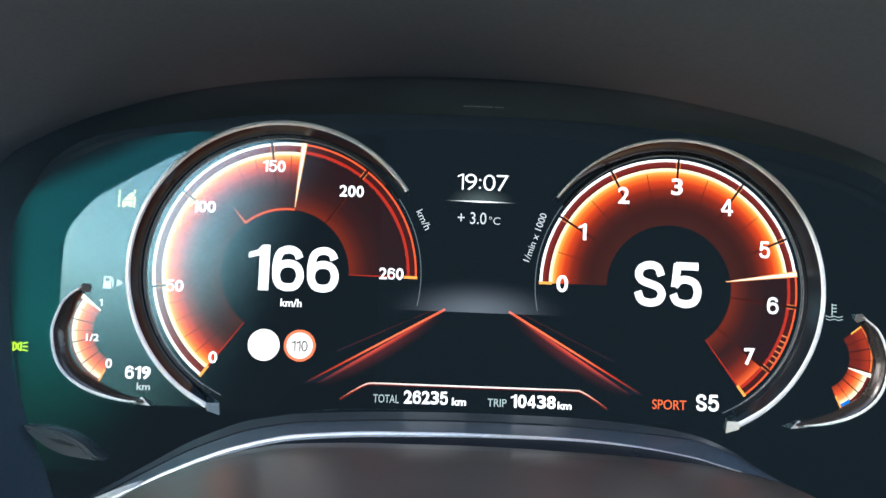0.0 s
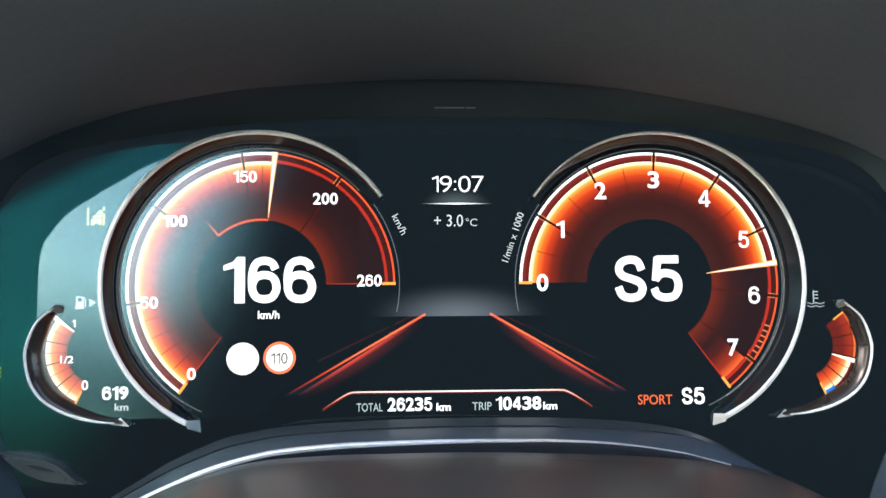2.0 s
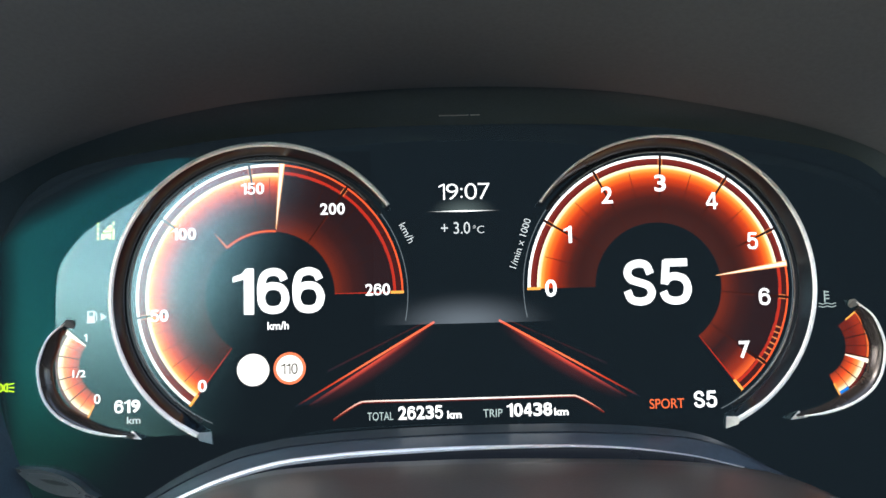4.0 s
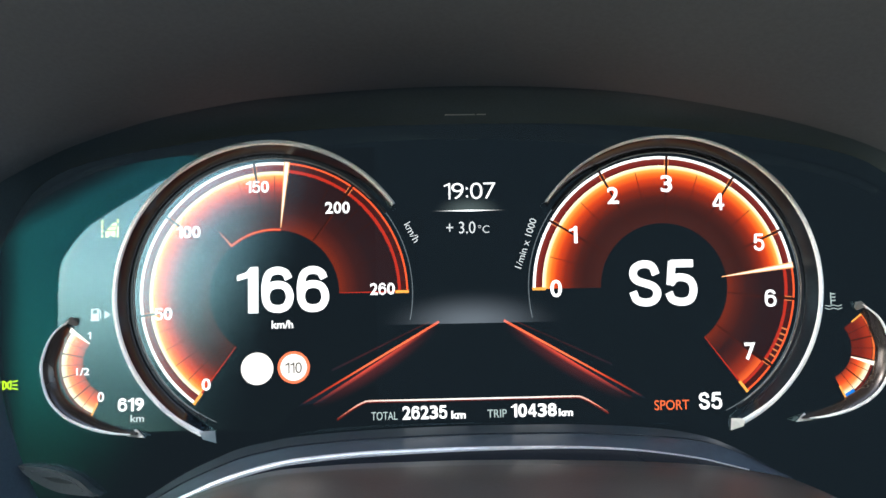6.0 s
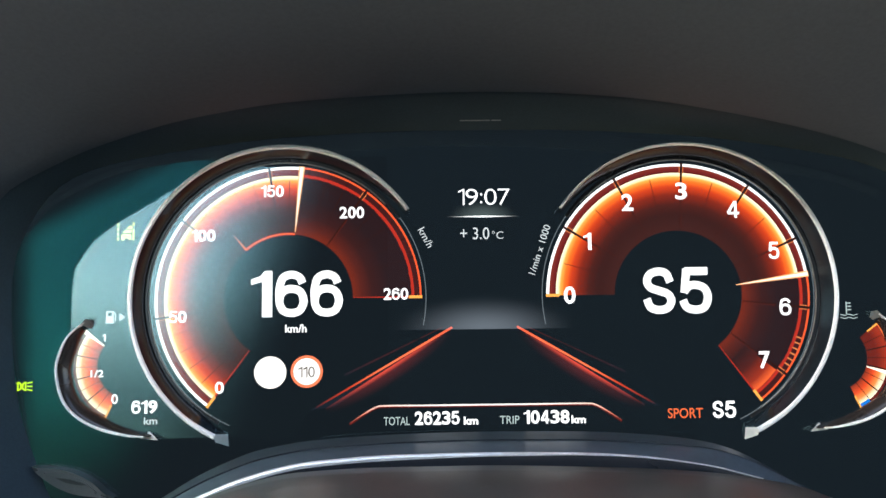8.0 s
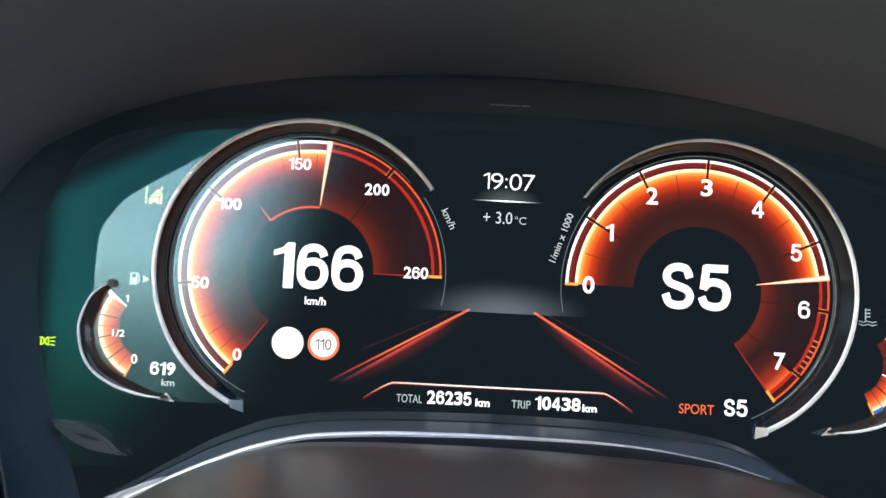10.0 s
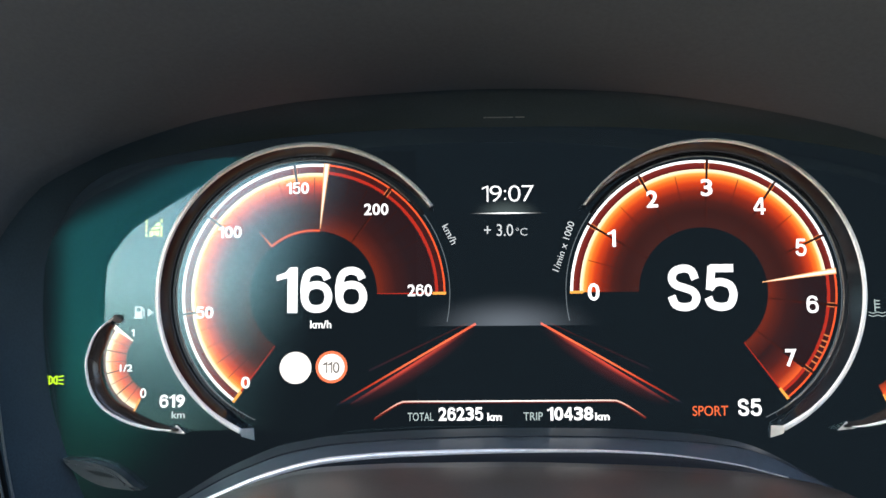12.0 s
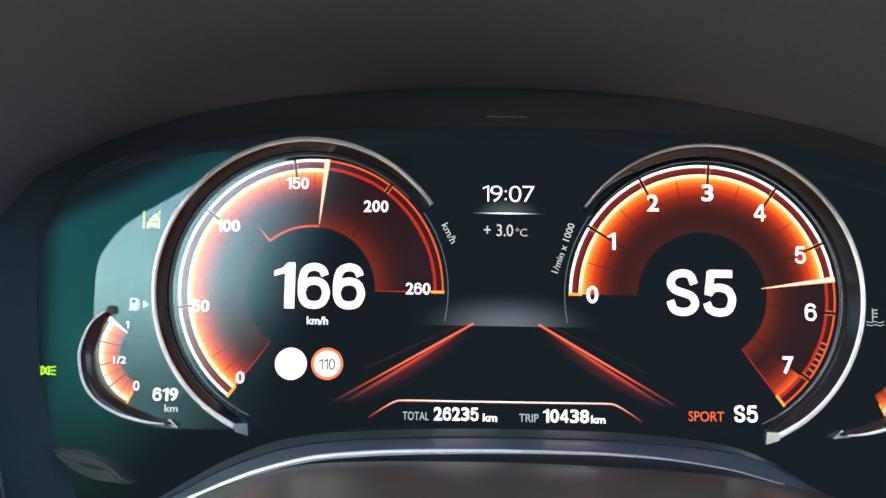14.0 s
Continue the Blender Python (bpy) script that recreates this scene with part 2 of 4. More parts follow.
def thing(name, label, category, bm=None, material=None, smooth=False, group="", kind="", tilt=True, at=(0, 0, 0)):
    ob = new(name, mesh_of(name, bm, material, smooth) if bm else None)
    ob.matrix_world = (TILT if tilt else Matrix.Identity(4)) @ Matrix.Translation(at)
    return tagged(ob, label, category, group, kind)


def plate(bm, loop, y, thick=0.00006):
    """A thin flat plate from a loop of (x, z), facing the driver."""
    front = [bm.verts.new((x, y, z)) for x, z in loop]
    back = [bm.verts.new((x, y + thick, z)) for x, z in loop]
    n = len(loop)
    bm.faces.new(front)
    bm.faces.new(back[::-1])
    for i in range(n):
        bm.faces.new((front[i], back[i], back[(i + 1) % n], front[(i + 1) % n]))


def plates(loops, y, thick=0.00006):
    bm = bmesh.new()
    for loop in loops:
        plate(bm, loop, y, thick)
    return bm


def polar(r, deg, cx=0.0, cz=0.0):
    return cx + r * math.cos(radians(deg)), cz + r * math.sin(radians(deg))


def band(r0, r1, a0, a1, y, thick=0.00006, step=2.0):
    """A flat band of a ring between two radii and two angles, round the origin."""
    bm = bmesh.new()
    n = max(2, int(abs(a1 - a0) / step) + 1)
    rows = []
    for i in range(n + 1):
        a = a0 + (a1 - a0) * i / n
        (xi, zi), (xo, zo) = polar(r0, a), polar(r1, a)
        rows.append([bm.verts.new(v) for v in ((xi, y, zi), (xo, y, zo), (xo, y + thick, zo), (xi, y + thick, zi))])
    for p, q in zip(rows, rows[1:]):
        for k in range(4):
            bm.faces.new((p[k], q[k], q[(k + 1) % 4], p[(k + 1) % 4]))
    bm.faces.new(rows[0][::-1])
    bm.faces.new(rows[-1])
    return bm


def disc(r, n=48, cx=0.0, cz=0.0):
    return [polar(r, 360 * i / n, cx, cz) for i in range(n)]


def bar(p, q, w0, w1=None):
    """A loop for a straight stroke from p to q, w0 wide at p and w1 at q."""
    w1 = w0 if w1 is None else w1
    d = Vector((q[0] - p[0], q[1] - p[1])).normalized()
    nx, nz = -d.y, d.x
    return [(p[0] + nx * w0 / 2, p[1] + nz * w0 / 2), (p[0] - nx * w0 / 2, p[1] - nz * w0 / 2),
            (q[0] - nx * w1 / 2, q[1] - nz * w1 / 2), (q[0] + nx * w1 / 2, q[1] + nz * w1 / 2)]


def spline(points, per=8):
    """A smooth line through the points (Catmull-Rom)."""
    pts = [Vector(p) for p in points]
    pts = [pts[0] * 2 - pts[1]] + pts + [pts[-1] * 2 - pts[-2]]
    out = []
    for a, b, c, d in zip(pts, pts[1:], pts[2:], pts[3:]):
        for i in range(per):
            t = i / per
            out.append(0.5 * (2 * b + (c - a) * t + (2 * a - 5 * b + 4 * c - d) * t * t + (3 * b - a - 3 * c + d) * t ** 3))
    return out + [pts[-2]]


def glyph(text, bold):
    """The vertices and faces of a line of text in the built-in font, in a box one high."""
    cu = bpy.data.curves.new("writing", "FONT")
    cu.body = text
    cu.size = 1.0
    cu.offset = bold
    cu.extrude = 0.01
    cu.resolution_u = 6
    tmp = bpy.data.objects.new("writing", cu)
    scene.collection.objects.link(tmp)
    bpy.context.view_layer.update()
    me = bpy.data.meshes.new_from_object(tmp.evaluated_get(bpy.context.evaluated_depsgraph_get()))
    bpy.data.objects.remove(tmp)
    bpy.data.curves.remove(cu)
    co = np.array([v.co for v in me.vertices])
    faces = [tuple(p.vertices) for p in me.polygons]
    bpy.data.meshes.remove(me)
    lo, hi = co.min(0), co.max(0)
    return (co - lo) / (hi - lo), faces


def figure_one(weight):
    """The figure 1 with its flag, in a box of one by one."""
    if weight < 0.25:
        loop = [(1 - weight, 0.0), (1.0, 0.0), (1.0, 1.0), (1 - weight * 0.8, 1.0), (0.22, 0.86), (0.22, 0.77), (1 - weight, 0.89)]
    else:
        loop = [(1 - weight, 0.0), (1.0, 0.0), (1.0, 1.0), (1 - weight * 0.75, 1.0), (0.42, 0.885), (0.0, 0.82), (0.0, 0.70), (1 - weight, 0.765)]
    co = np.array([(x, z, d) for d in (1.0, 0.0) for x, z in loop])
    n = len(loop)
    return co, [tuple(range(n)), tuple(range(2 * n - 1, n - 1, -1))] + [(i, n + i, n + (i + 1) % n, (i + 1) % n) for i in range(n)]


# Strokes of the bold figures and letters that the built-in font draws too wide, in a box of one by one.
STROKES = {
    "6": [("loop", [(0.5, 0.0), (0.85, 0.07), (1.0, 0.31), (0.86, 0.55), (0.5, 0.63), (0.14, 0.55), (0.0, 0.31), (0.15, 0.07)]),
          ("line", [(0.0, 0.31), (0.0, 0.62), (0.14, 0.91), (0.5, 1.0), (0.82, 0.93), (0.95, 0.77)])],
    "S": [("line", [(0.95, 0.72), (0.80, 0.94), (0.48, 1.0), (0.14, 0.92), (0.03, 0.74), (0.17, 0.58), (0.5, 0.50), (0.84, 0.41), (0.98, 0.24), (0.84, 0.06), (0.5, 0.0), (0.15, 0.07), (0.0, 0.29)])],
    "5": [("sharp", [(0.10, 1.0), (1.02, 1.0)]), ("sharp", [(0.17, 1.06), (0.07, 0.44)]),
          ("line", [(0.05, 0.47), (0.26, 0.61), (0.55, 0.64), (0.88, 0.55), (1.0, 0.32), (0.86, 0.07), (0.5, 0.0), (0.14, 0.07), (0.0, 0.25)])],
    "4": [("sharp", [(0.66, 1.03), (-0.06, 0.26)]), ("sharp", [(-0.09, 0.24), (1.1, 0.24)]), ("sharp", [(0.74, 1.08), (0.74, -0.09)])],
}


def stroked(ch, width, height, weight):
    """Vertices and faces of a stroked figure in a box of one by one; weight: the stroke, in the box's height."""
    w = weight * height
    verts, faces = [], []
    for k, (way, pts) in enumerate(STROKES[ch]):
        line = [((w / 2) + x * (width - w), (w / 2) + z * (height - w)) for x, z in pts]
        if way == "loop":
            line = line + line[:1]
        if way != "sharp":
            ext = [Vector(p) for p in line]
            if way == "loop":
                ext = [ext[-2]] + ext + [ext[1]]
                smooth_line = spline(ext, 6)[6:-6]
            else:
                smooth_line = spline(ext, 6)
            line = [tuple(p) for p in smooth_line]
        base = len(verts)
        for i, p in enumerate(line):
            a, b = line[max(i - 1, 0)], line[min(i + 1, len(line) - 1)]
            if way == "loop" and i in (0, len(line) - 1):
                a, b = line[-2], line[1]
            t = (Vector(b) - Vector(a)).normalized()
            for side in (1, -1):
                for d in (1.0 - 0.1 * k, 0.0):
                    verts.append(((p[0] - t.y * side * w / 2) / width, (p[1] + t.x * side * w / 2) / height, d))
        for i in range(len(line) - 1):
            p, q = base + 4 * i, base + 4 * (i + 1)
            faces += [(p, q, q + 2, p + 2), (p + 1, p + 3, q + 3, q + 1), (p, p + 1, q + 1, q), (p + 2, q + 2, q + 3, p + 3)]
    return np.array(verts), faces


def writing(text, box, y, bold=0.0, turn=0.0):
    """The text as a thin mesh that fills the box (x0, z0, x1, z1) in mm, turned about the box's middle. Figures stand in even cells."""
    x0, z0, x1, z1 = (v / 1000 for v in box)
    runs = []
    if all(ch in "0123456789:S" for ch in text):
        cells = [0.34 if ch == ":" else 0.66 if ch == "1" else 1.0 for ch in text]
        gap = 0.10 if len(text) > 1 else 0.0
        total = sum(cells) + gap * (len(text) - 1)
        at = 0.0
        for ch, w in zip(text, cells):
            tall = (0.10, 0.72) if ch == ":" else (0.0, 1.0)
            if ch in STROKES:
                g = stroked(ch, w / total * (x1 - x0), z1 - z0, 0.095 + 2.4 * bold)
            else:
                g = figure_one(min(0.62, (0.28 + 6.5 * bold))) if ch == "1" else glyph(ch, bold)
            inset = 0.08 if ch == ":" else 0.0
            runs.append((g, (at + inset) / total, (at + w - inset) / total, *tall))
            at += w + gap
    else:
        runs.append((glyph(text, bold), 0.0, 1.0, 0.0, 1.0))
    cx, cz = (x0 + x1) / 2, (z0 + z1) / 2
    c, s = math.cos(radians(turn)), math.sin(radians(turn))
    verts, faces = [], []
    for (co, fs), a, b, lo, hi in runs:
        base = len(verts)
        for px, pz, d in co:
            u = ((a + px * (b - a)) - 0.5) * (x1 - x0)
            w = ((lo + pz * (hi - lo)) - 0.5) * (z1 - z0)
            verts.append((cx + c * u - s * w, y - 0.00006 * d, cz + s * u + c * w))
        faces += [tuple(base + i for i in f) for f in fs]
    me = bpy.data.meshes.new("writing")
    me.from_pydata(verts, [], faces)
    me.update()
    return me


def wrote(name, text, box, y, material, parent, bold=0.0, turn=0.0, label="", at=(0, 0)):
    me = writing(text, box, y, bold, turn)
    for v in me.vertices:
        v.co.x -= at[0]
        v.co.z -= at[1]
    me.name = name
    me.materials.clear()
    me.materials.append(material)
    return part(name, me, material, parent, label)


def sweep(path, profile, side=1.0, taper=None):
    """Sweeps a closed profile of (outward, y) along a line of (x, z); side turns the outward way round, taper narrows it along the way."""
    bm = bmesh.new()
    n = len(path)
    rows = []
    for i, p in enumerate(path):
        a, b = path[max(i - 1, 0)], path[min(i + 1, n - 1)]
        t = (Vector(b) - Vector(a)).normalized()
        nx, nz = t.y * side, -t.x * side
        k = taper(i / (n - 1)) if taper else 1.0
        rows.append([bm.verts.new((p[0] + nx * o * k, y, p[1] + nz * o * k)) for o, y in profile])
    m = len(profile)
    for p, q in zip(rows, rows[1:]):
        for k in range(m):
            bm.faces.new((p[k], q[k], q[(k + 1) % m], p[(k + 1) % m]))
    bm.faces.new(rows[0][::-1])
    bm.faces.new(rows[-1])
    return bm


def loft(lines):
    """A skin through lines of 3D points that all have the same count."""
    bm = bmesh.new()
    rows = [[bm.verts.new(p) for p in line] for line in lines]
    for p, q in zip(rows, rows[1:]):
        for i in range(len(p) - 1):
            bm.faces.new((p[i], p[i + 1], q[i + 1], q[i]))
    return bm


def thicken(bm, t):
    bmesh.ops.recalc_face_normals(bm, faces=bm.faces)
    bmesh.ops.solidify(bm, geom=list(bm.faces), thickness=t)
    return bm


def raised(p, h):
    """Where a point seen on the display lies when it stands h metres proud of it."""
    f = 1 - h / -EYE.y
    return EYE.x + (p[0] - EYE.x) * f, EYE.z + (p[1] - EYE.z) * f


def resampled(points, count, per=10):
    """count points evenly spaced along the smooth line through points."""
    line = [Vector(p) for p in spline(points, per)]
    acc = [0.0]
    for a, b in zip(line, line[1:]):
        acc.append(acc[-1] + (b - a).length)
    out, k = [], 0
    for i in range(count):
        want = acc[-1] * i / (count - 1)
        while k < len(line) - 2 and acc[k + 1] < want:
            k += 1
        f = (want - acc[k]) / max(acc[k + 1] - acc[k], 1e-9)
        out.append(line[k].lerp(line[k + 1], min(f, 1)))
    return out


def mirrored(points):
    """The line and its mirror image in x, as one line; points run from the edge to the middle."""
    return points + [(-p[0], *p[1:]) for p in points[::-1] if abs(p[0]) > 1e-6]


MM = 0.001
# ---- the display and its housing ----
cluster = thing("instrument_cluster", "digital instrument cluster with two red-lit dials and chrome arcs", "instrument cluster")
PANEL = [(-138, -112), (-149, -78), (-158, -57), (-165, -36), (-168.5, -6), (-166, 21), (-148, 45), (-100, 56), (-50, 60.5), (0, 61.5)]
edge_line = [(p.x * MM, p.y * MM) for p in resampled(mirrored(PANEL), 80)]
part("display_panel", plates([edge_line], 0.0002, 0.004), DIAL_BLACK, cluster, "black display panel with a rounded outline")
glass = part("cover_glass", plates([edge_line], -0.0011, 0.0002), COVER, cluster, "coated cover glass with a greenish sheen")
glass.visible_shadow = False

Y1, Y2, Y3, Y4, Y5, Y6 = -0.0001, -0.0002, -0.0003, -0.0004, -0.0005, -0.0006
SPEED_START, SPEED_STEP = 233.3, 233.3 / 260
RPM_START, RPM_STEP = 180.0, 31.1


def dial(name, label, cx, start, end, needle, ticks, minor):
    """A dial: dark face, lit band up to the needle, dark band past it, rim lines, ticks and needle."""
    d = part(name, plates([disc(0.0495, 96)], Y1), DIAL_BLACK, cluster, label, (cx, 0, 0))
    part("lit_band", band(0.0230, 0.0442, start, needle, Y2), LIT_BAND, d, "glowing orange band")
    part("dark_band", band(0.0230, 0.0440, needle, end, Y2), DARK_BAND, d, "dim red band")
    part("rim_band", band(0.0442, 0.0466, start, needle, Y2), RIM_BAND, d)
    part("rim_line", band(0.0466, 0.0476, start, needle, Y2), WHITE, d, "white rim line")
    part("dim_rim", band(0.0450, 0.0468, needle, end, Y2), DIM_RIM, d)
    part("red_line", band(0.0438, 0.0450, needle, end, Y2), RED_LINE, d)
    part("outer_line", band(0.0469, 0.0476, needle, end, Y2), OUTER_RED, d)
    part("hairline", band(0.0490, 0.0493, min(start, end) - 12, max(start, end) + 12, Y2), LINE_GREY, d, "thin grey line round the dial")
    for k, a in enumerate(ticks):
        part("tick", plates([bar(polar(0.0370, a), polar(0.0478, a), 0.0007, 0.0009)], Y3), TICK_DARK, d)
        for off in (-1, 1):
            part("tick_edge", plates([bar(polar(0.0440, a + off * 0.85), polar(0.0466, a + off * 0.85), 0.00028)], Y3), TICK_EDGE, d)
        part("spoke", plates([bar(polar(0.0231, a), polar(0.0372, a), 0.0003, 0.0005)], Y3), TICK_DARK, d)
        part("spoke_glint", plates([bar(polar(0.0240, a - 0.9), polar(0.0350, a - 0.6), 0.00012, 0.00030)], Y3), SPOKE_RED, d)
    for a in minor:
        part("minor_tick", plates([bar(polar(0.0300, a), polar(0.0425, a), 0.00015, 0.00026)], Y3), TICK_DARK, d)
        if a < needle - 2:
            part("rim_tick", plates([bar(polar(0.0451, a), polar(0.0470, a), 0.00035)], Y4), TICK_DARK, d)
    for a in (start, end):
        part("end_bar", plates([bar(polar(0.0430, a), polar(0.0478, a), 0.0010)], Y4), AMBER, d)
        if a != 180.0:
            part("end_line", plates([bar(polar(0.0230, a), polar(0.0430, a), 0.0002, 0.0006)], Y3), RED_LINE, d)
    return d


speed_now = SPEED_START - 166 * SPEED_STEP
speedo = dial("speedometer", "round speedometer dial lit orange", -0.07, SPEED_START, 0.0, speed_now,
              [SPEED_START - v * SPEED_STEP for v in (50, 100, 150, 200)],
              [SPEED_START - v * SPEED_STEP for v in range(10, 260, 10) if v % 50])
rpm_now = RPM_START - 5.52 * RPM_STEP
tacho = dial("tachometer", "round tachometer dial lit orange", 0.07, RPM_START, -53.3, rpm_now,
             [RPM_START - v * RPM_STEP for v in range(1, 8)],
             [RPM_START - (v + 0.5) * RPM_STEP for v in range(0, 7)])
for d, a, r in ((speedo, speed_now, 0.0238), (tacho, rpm_now, 0.0212)):
    part("needle", plates([bar(polar(r, a), polar(0.0478, a), 0.0003, 0.0022)], Y5), NEEDLE, d, "glowing orange needle")
    part("needle_core", plates([bar(polar(r + 0.002, a), polar(0.0476, a), 0.00015, 0.0012)], Y6), NEEDLE_CORE, d)
part("red_zone", band(0.0300, 0.0438, RPM_START - 7.04 * RPM_STEP, -53.0, Y2 - 0.00005), lit_ramp("red_zone", [(0.0300, (0.025, 0.011, 0.012)), (0.0355, (0.075, 0.014, 0.012)), (0.0405, (0.30, 0.030, 0.014)), (0.0436, (0.85, 0.12, 0.03))]), tacho, "glowing red zone")
# the range mark inside the speedometer and the warning hatch of the tachometer
part("range_arc", band(0.0226, 0.0236, speed_now, 131, Y4), RED_LINE, speedo)
part("range_arc_core", band(0.0229, 0.0233, speed_now, 131, Y5), ORANGE, speedo)
part("range_spike", plates([bar(polar(0.0230, 131), polar(0.0300, 131), 0.0007, 0.0001)], Y5), ORANGE, speedo)
for k in range(6):
    part("hatch", plates([bar(polar(0.0448, RPM_START - (6.45 + 0.085 * k) * RPM_STEP), polar(0.0468, RPM_START - (6.45 + 0.085 * k) * RPM_STEP), 0.0005)], Y4), TICK_EDGE, tacho)
for text, x, z, w in (("0", -94.1, -31.4, 3.1), ("50", -109.2, -6.3, 6.3), ("100", -100.4, 22.7, 8.4), ("150", -75.9, 38.6, 8.2), ("200", -47.3, 30.6, 8.8), ("260", -31.6, 1.1, 8.8)):
    wrote("numeral", text, (x - w / 2, z - 2.1, x + w / 2, z + 2.1), Y6, WHITE, speedo, 0.022, at=(-0.07, 0))
for text, x, z, w in (("0", 30.7, 0.0, 4.2), ("1", 37.6, 19.3, 2.9), ("2", 52.5, 33.4, 4.2), ("3", 72.2, 37.4, 4.2), ("4", 91.0, 30.5, 4.4), ("5", 105.1, 15.4, 4.0), ("6", 108.4, -5.0, 4.2), ("7", 100.0, -23.9, 4.0)):
    wrote("numeral", text, (x - w / 2, z - 3.1, x + w / 2, z + 3.1), Y6, WHITE, tacho, 0.022, at=(0.07, 0))
wrote("speed_readout", "166", (-83.3, -6.7, -50.6, 9.8), Y3, WHITE, speedo, 0.031, label="large white digits of the speed", at=(-0.07, 0))
wrote("unit", "km/h", (-71.1, -12.3, -63.5, -9.4), Y3, WHITE, speedo, 0.02, at=(-0.07, 0))
wrote("gear_readout", "S5", (57.1, -7.1, 82.0, 9.6), Y3, WHITE, tacho, 0.031, label="large white gear letters", at=(0.07, 0))
wrote("unit", "km/h", (-24.5, 20.0, -16.9, 22.6), Y3, SOFT_WHITE, speedo, -0.002, turn=-62, at=(-0.07, 0))
wrote("unit", "1/min x 1000", (10.9, 15.3, 29.6, 17.8), Y3, SOFT_WHITE, tacho, -0.002, turn=71, at=(0.07, 0))

# ---- small gauges ----


def circle_through(a, b, c):
    ax, ay, bx, by, cx, cy = (*a, *b, *c)
    d = 2 * (ax * (by - cy) + bx * (cy - ay) + cx * (ay - by))
    ux = ((ax * ax + ay * ay) * (by - cy) + (bx * bx + by * by) * (cy - ay) + (cx * cx + cy * cy) * (ay - by)) / d
    uy = ((ax * ax + ay * ay) * (cx - bx) + (bx * bx + by * by) * (ax - cx) + (cx * cx + cy * cy) * (bx - ax)) / d
    return ux, uy, math.hypot(ax - ux, ay - uy)


GX, GZ, GR = circle_through((-141.7, -11.2), (-145.7, -24.0), (-134.1, -41.5))


def small_gauge(name, label, side, level_deg, cold):
    """A small arc gauge; side is -1 on the fuel side and 1 on the other."""
    cx = GX * MM if side < 0 else -GX * MM
    r1 = GR * MM
    turn = (lambda a: a) if side < 0 else (lambda a: 180 - a)
    top = math.degrees(math.atan2(-11.2 - GZ, -141.7 - GX)) % 360
    low = math.degrees(math.atan2(-41.5 - GZ, -134.1 - GX)) % 360
    g = part(name, band(r1 - 0.0012, r1, turn(top), turn(low), Y1), DULL_RED, cluster, label, (cx, 0, GZ * MM))
    lvl = top + (low - top) * level_deg
    part("lit_band", band(r1 - 0.0085, r1 - 0.0010, turn(low), turn(lvl), Y2), small_lit, g, "glowing orange band")
    if level_deg > 0.05:
        part("dark_band", band(r1 - 0.0085, r1 - 0.0010, turn(lvl), turn(top), Y2), small_dim, g)
        part("rim_line", band(r1 - 0.0007, r1, turn(lvl), turn(top), Y2), ORANGE, g)
    for k in range(1, 8):
        a = turn(top + (low - top) * k / 8)
        part("tick", plates([bar(polar(r1 - 0.0085, a), polar(r1, a), 0.0002 if k % 2 else 0.0004)], Y3), TICK_DARK, g)
    for f in (top, low):
        part("end_bar", plates([bar(polar(r1 - 0.0050, turn(f)), polar(r1 + 0.0001, turn(f)), 0.0006)], Y3), AMBER, g)
    a = turn(lvl)
    part("needle", plates([bar(polar(r1 - 0.0085, a), polar(r1 + 0.0003, a), 0.0004, 0.0016)], Y4), NEEDLE_CORE, g, "glowing needle")
    if cold:
        part("cold_mark", band(r1 - 0.0016, r1, turn(low - 1), turn(low - 12), Y4), BLUE, g, "blue cold mark")
    return g


def gauge_ramp(name, r, stops):
    return lit_ramp(name, [(r + d, c) for d, c in stops], span=(r - 0.012, r + 0.002))


R_ = GR * MM
small_lit = gauge_ramp("small_lit", R_, [(-0.0085, (0.22, 0.030, 0.015)), (-0.0055, (0.75, 0.075, 0.020)), (-0.0033, (1.0, 0.28, 0.07)), (-0.0020, (1.0, 0.80, 0.50)), (-0.0010, (1.0, 0.88, 0.66))])
small_dim = gauge_ramp("small_dim", R_, [(-0.0085, (0.13, 0.016, 0.011)), (-0.0050, (0.15, 0.017, 0.012)), (-0.0015, (0.34, 0.032, 0.014))])
fuel = small_gauge("fuel_gauge", "small arc fuel gauge lit orange", -1, 0.0, False)
small_gauge("temperature_gauge", "small arc coolant gauge with a blue cold mark", 1, 0.53, True)
fx, fz = GX * MM, GZ * MM
for text, box in (("1", (-135.6, -14.7, -134.5, -12.1)), ("1/2", (-139.4, -27.2, -134.9, -24.7)), ("0", (-131.9, -36.6, -129.7, -33.2))):
    wrote("numeral", text, box, Y5, WHITE, fuel, 0.01, at=(fx, fz))
wrote("range_readout", "619", (-124.9, -40.1, -115.9, -35.5), Y2, WHITE, fuel, 0.03, label="white digits of the range left", at=(fx, fz))
wrote("unit", "km", (-120.5, -43.9, -115.8, -41.4), Y2, SOFT_WHITE, fuel, 0.012, at=(fx, fz))


def icon(name, label, loops, material):
    return part(name, plates([[(x * MM, z * MM) for x, z in loop] for loop in loops], Y3), material, cluster, label)


def box2(x0, z0, x1, z1):
    return [(x0, z0), (x1, z0), (x1, z1), (x0, z1)]


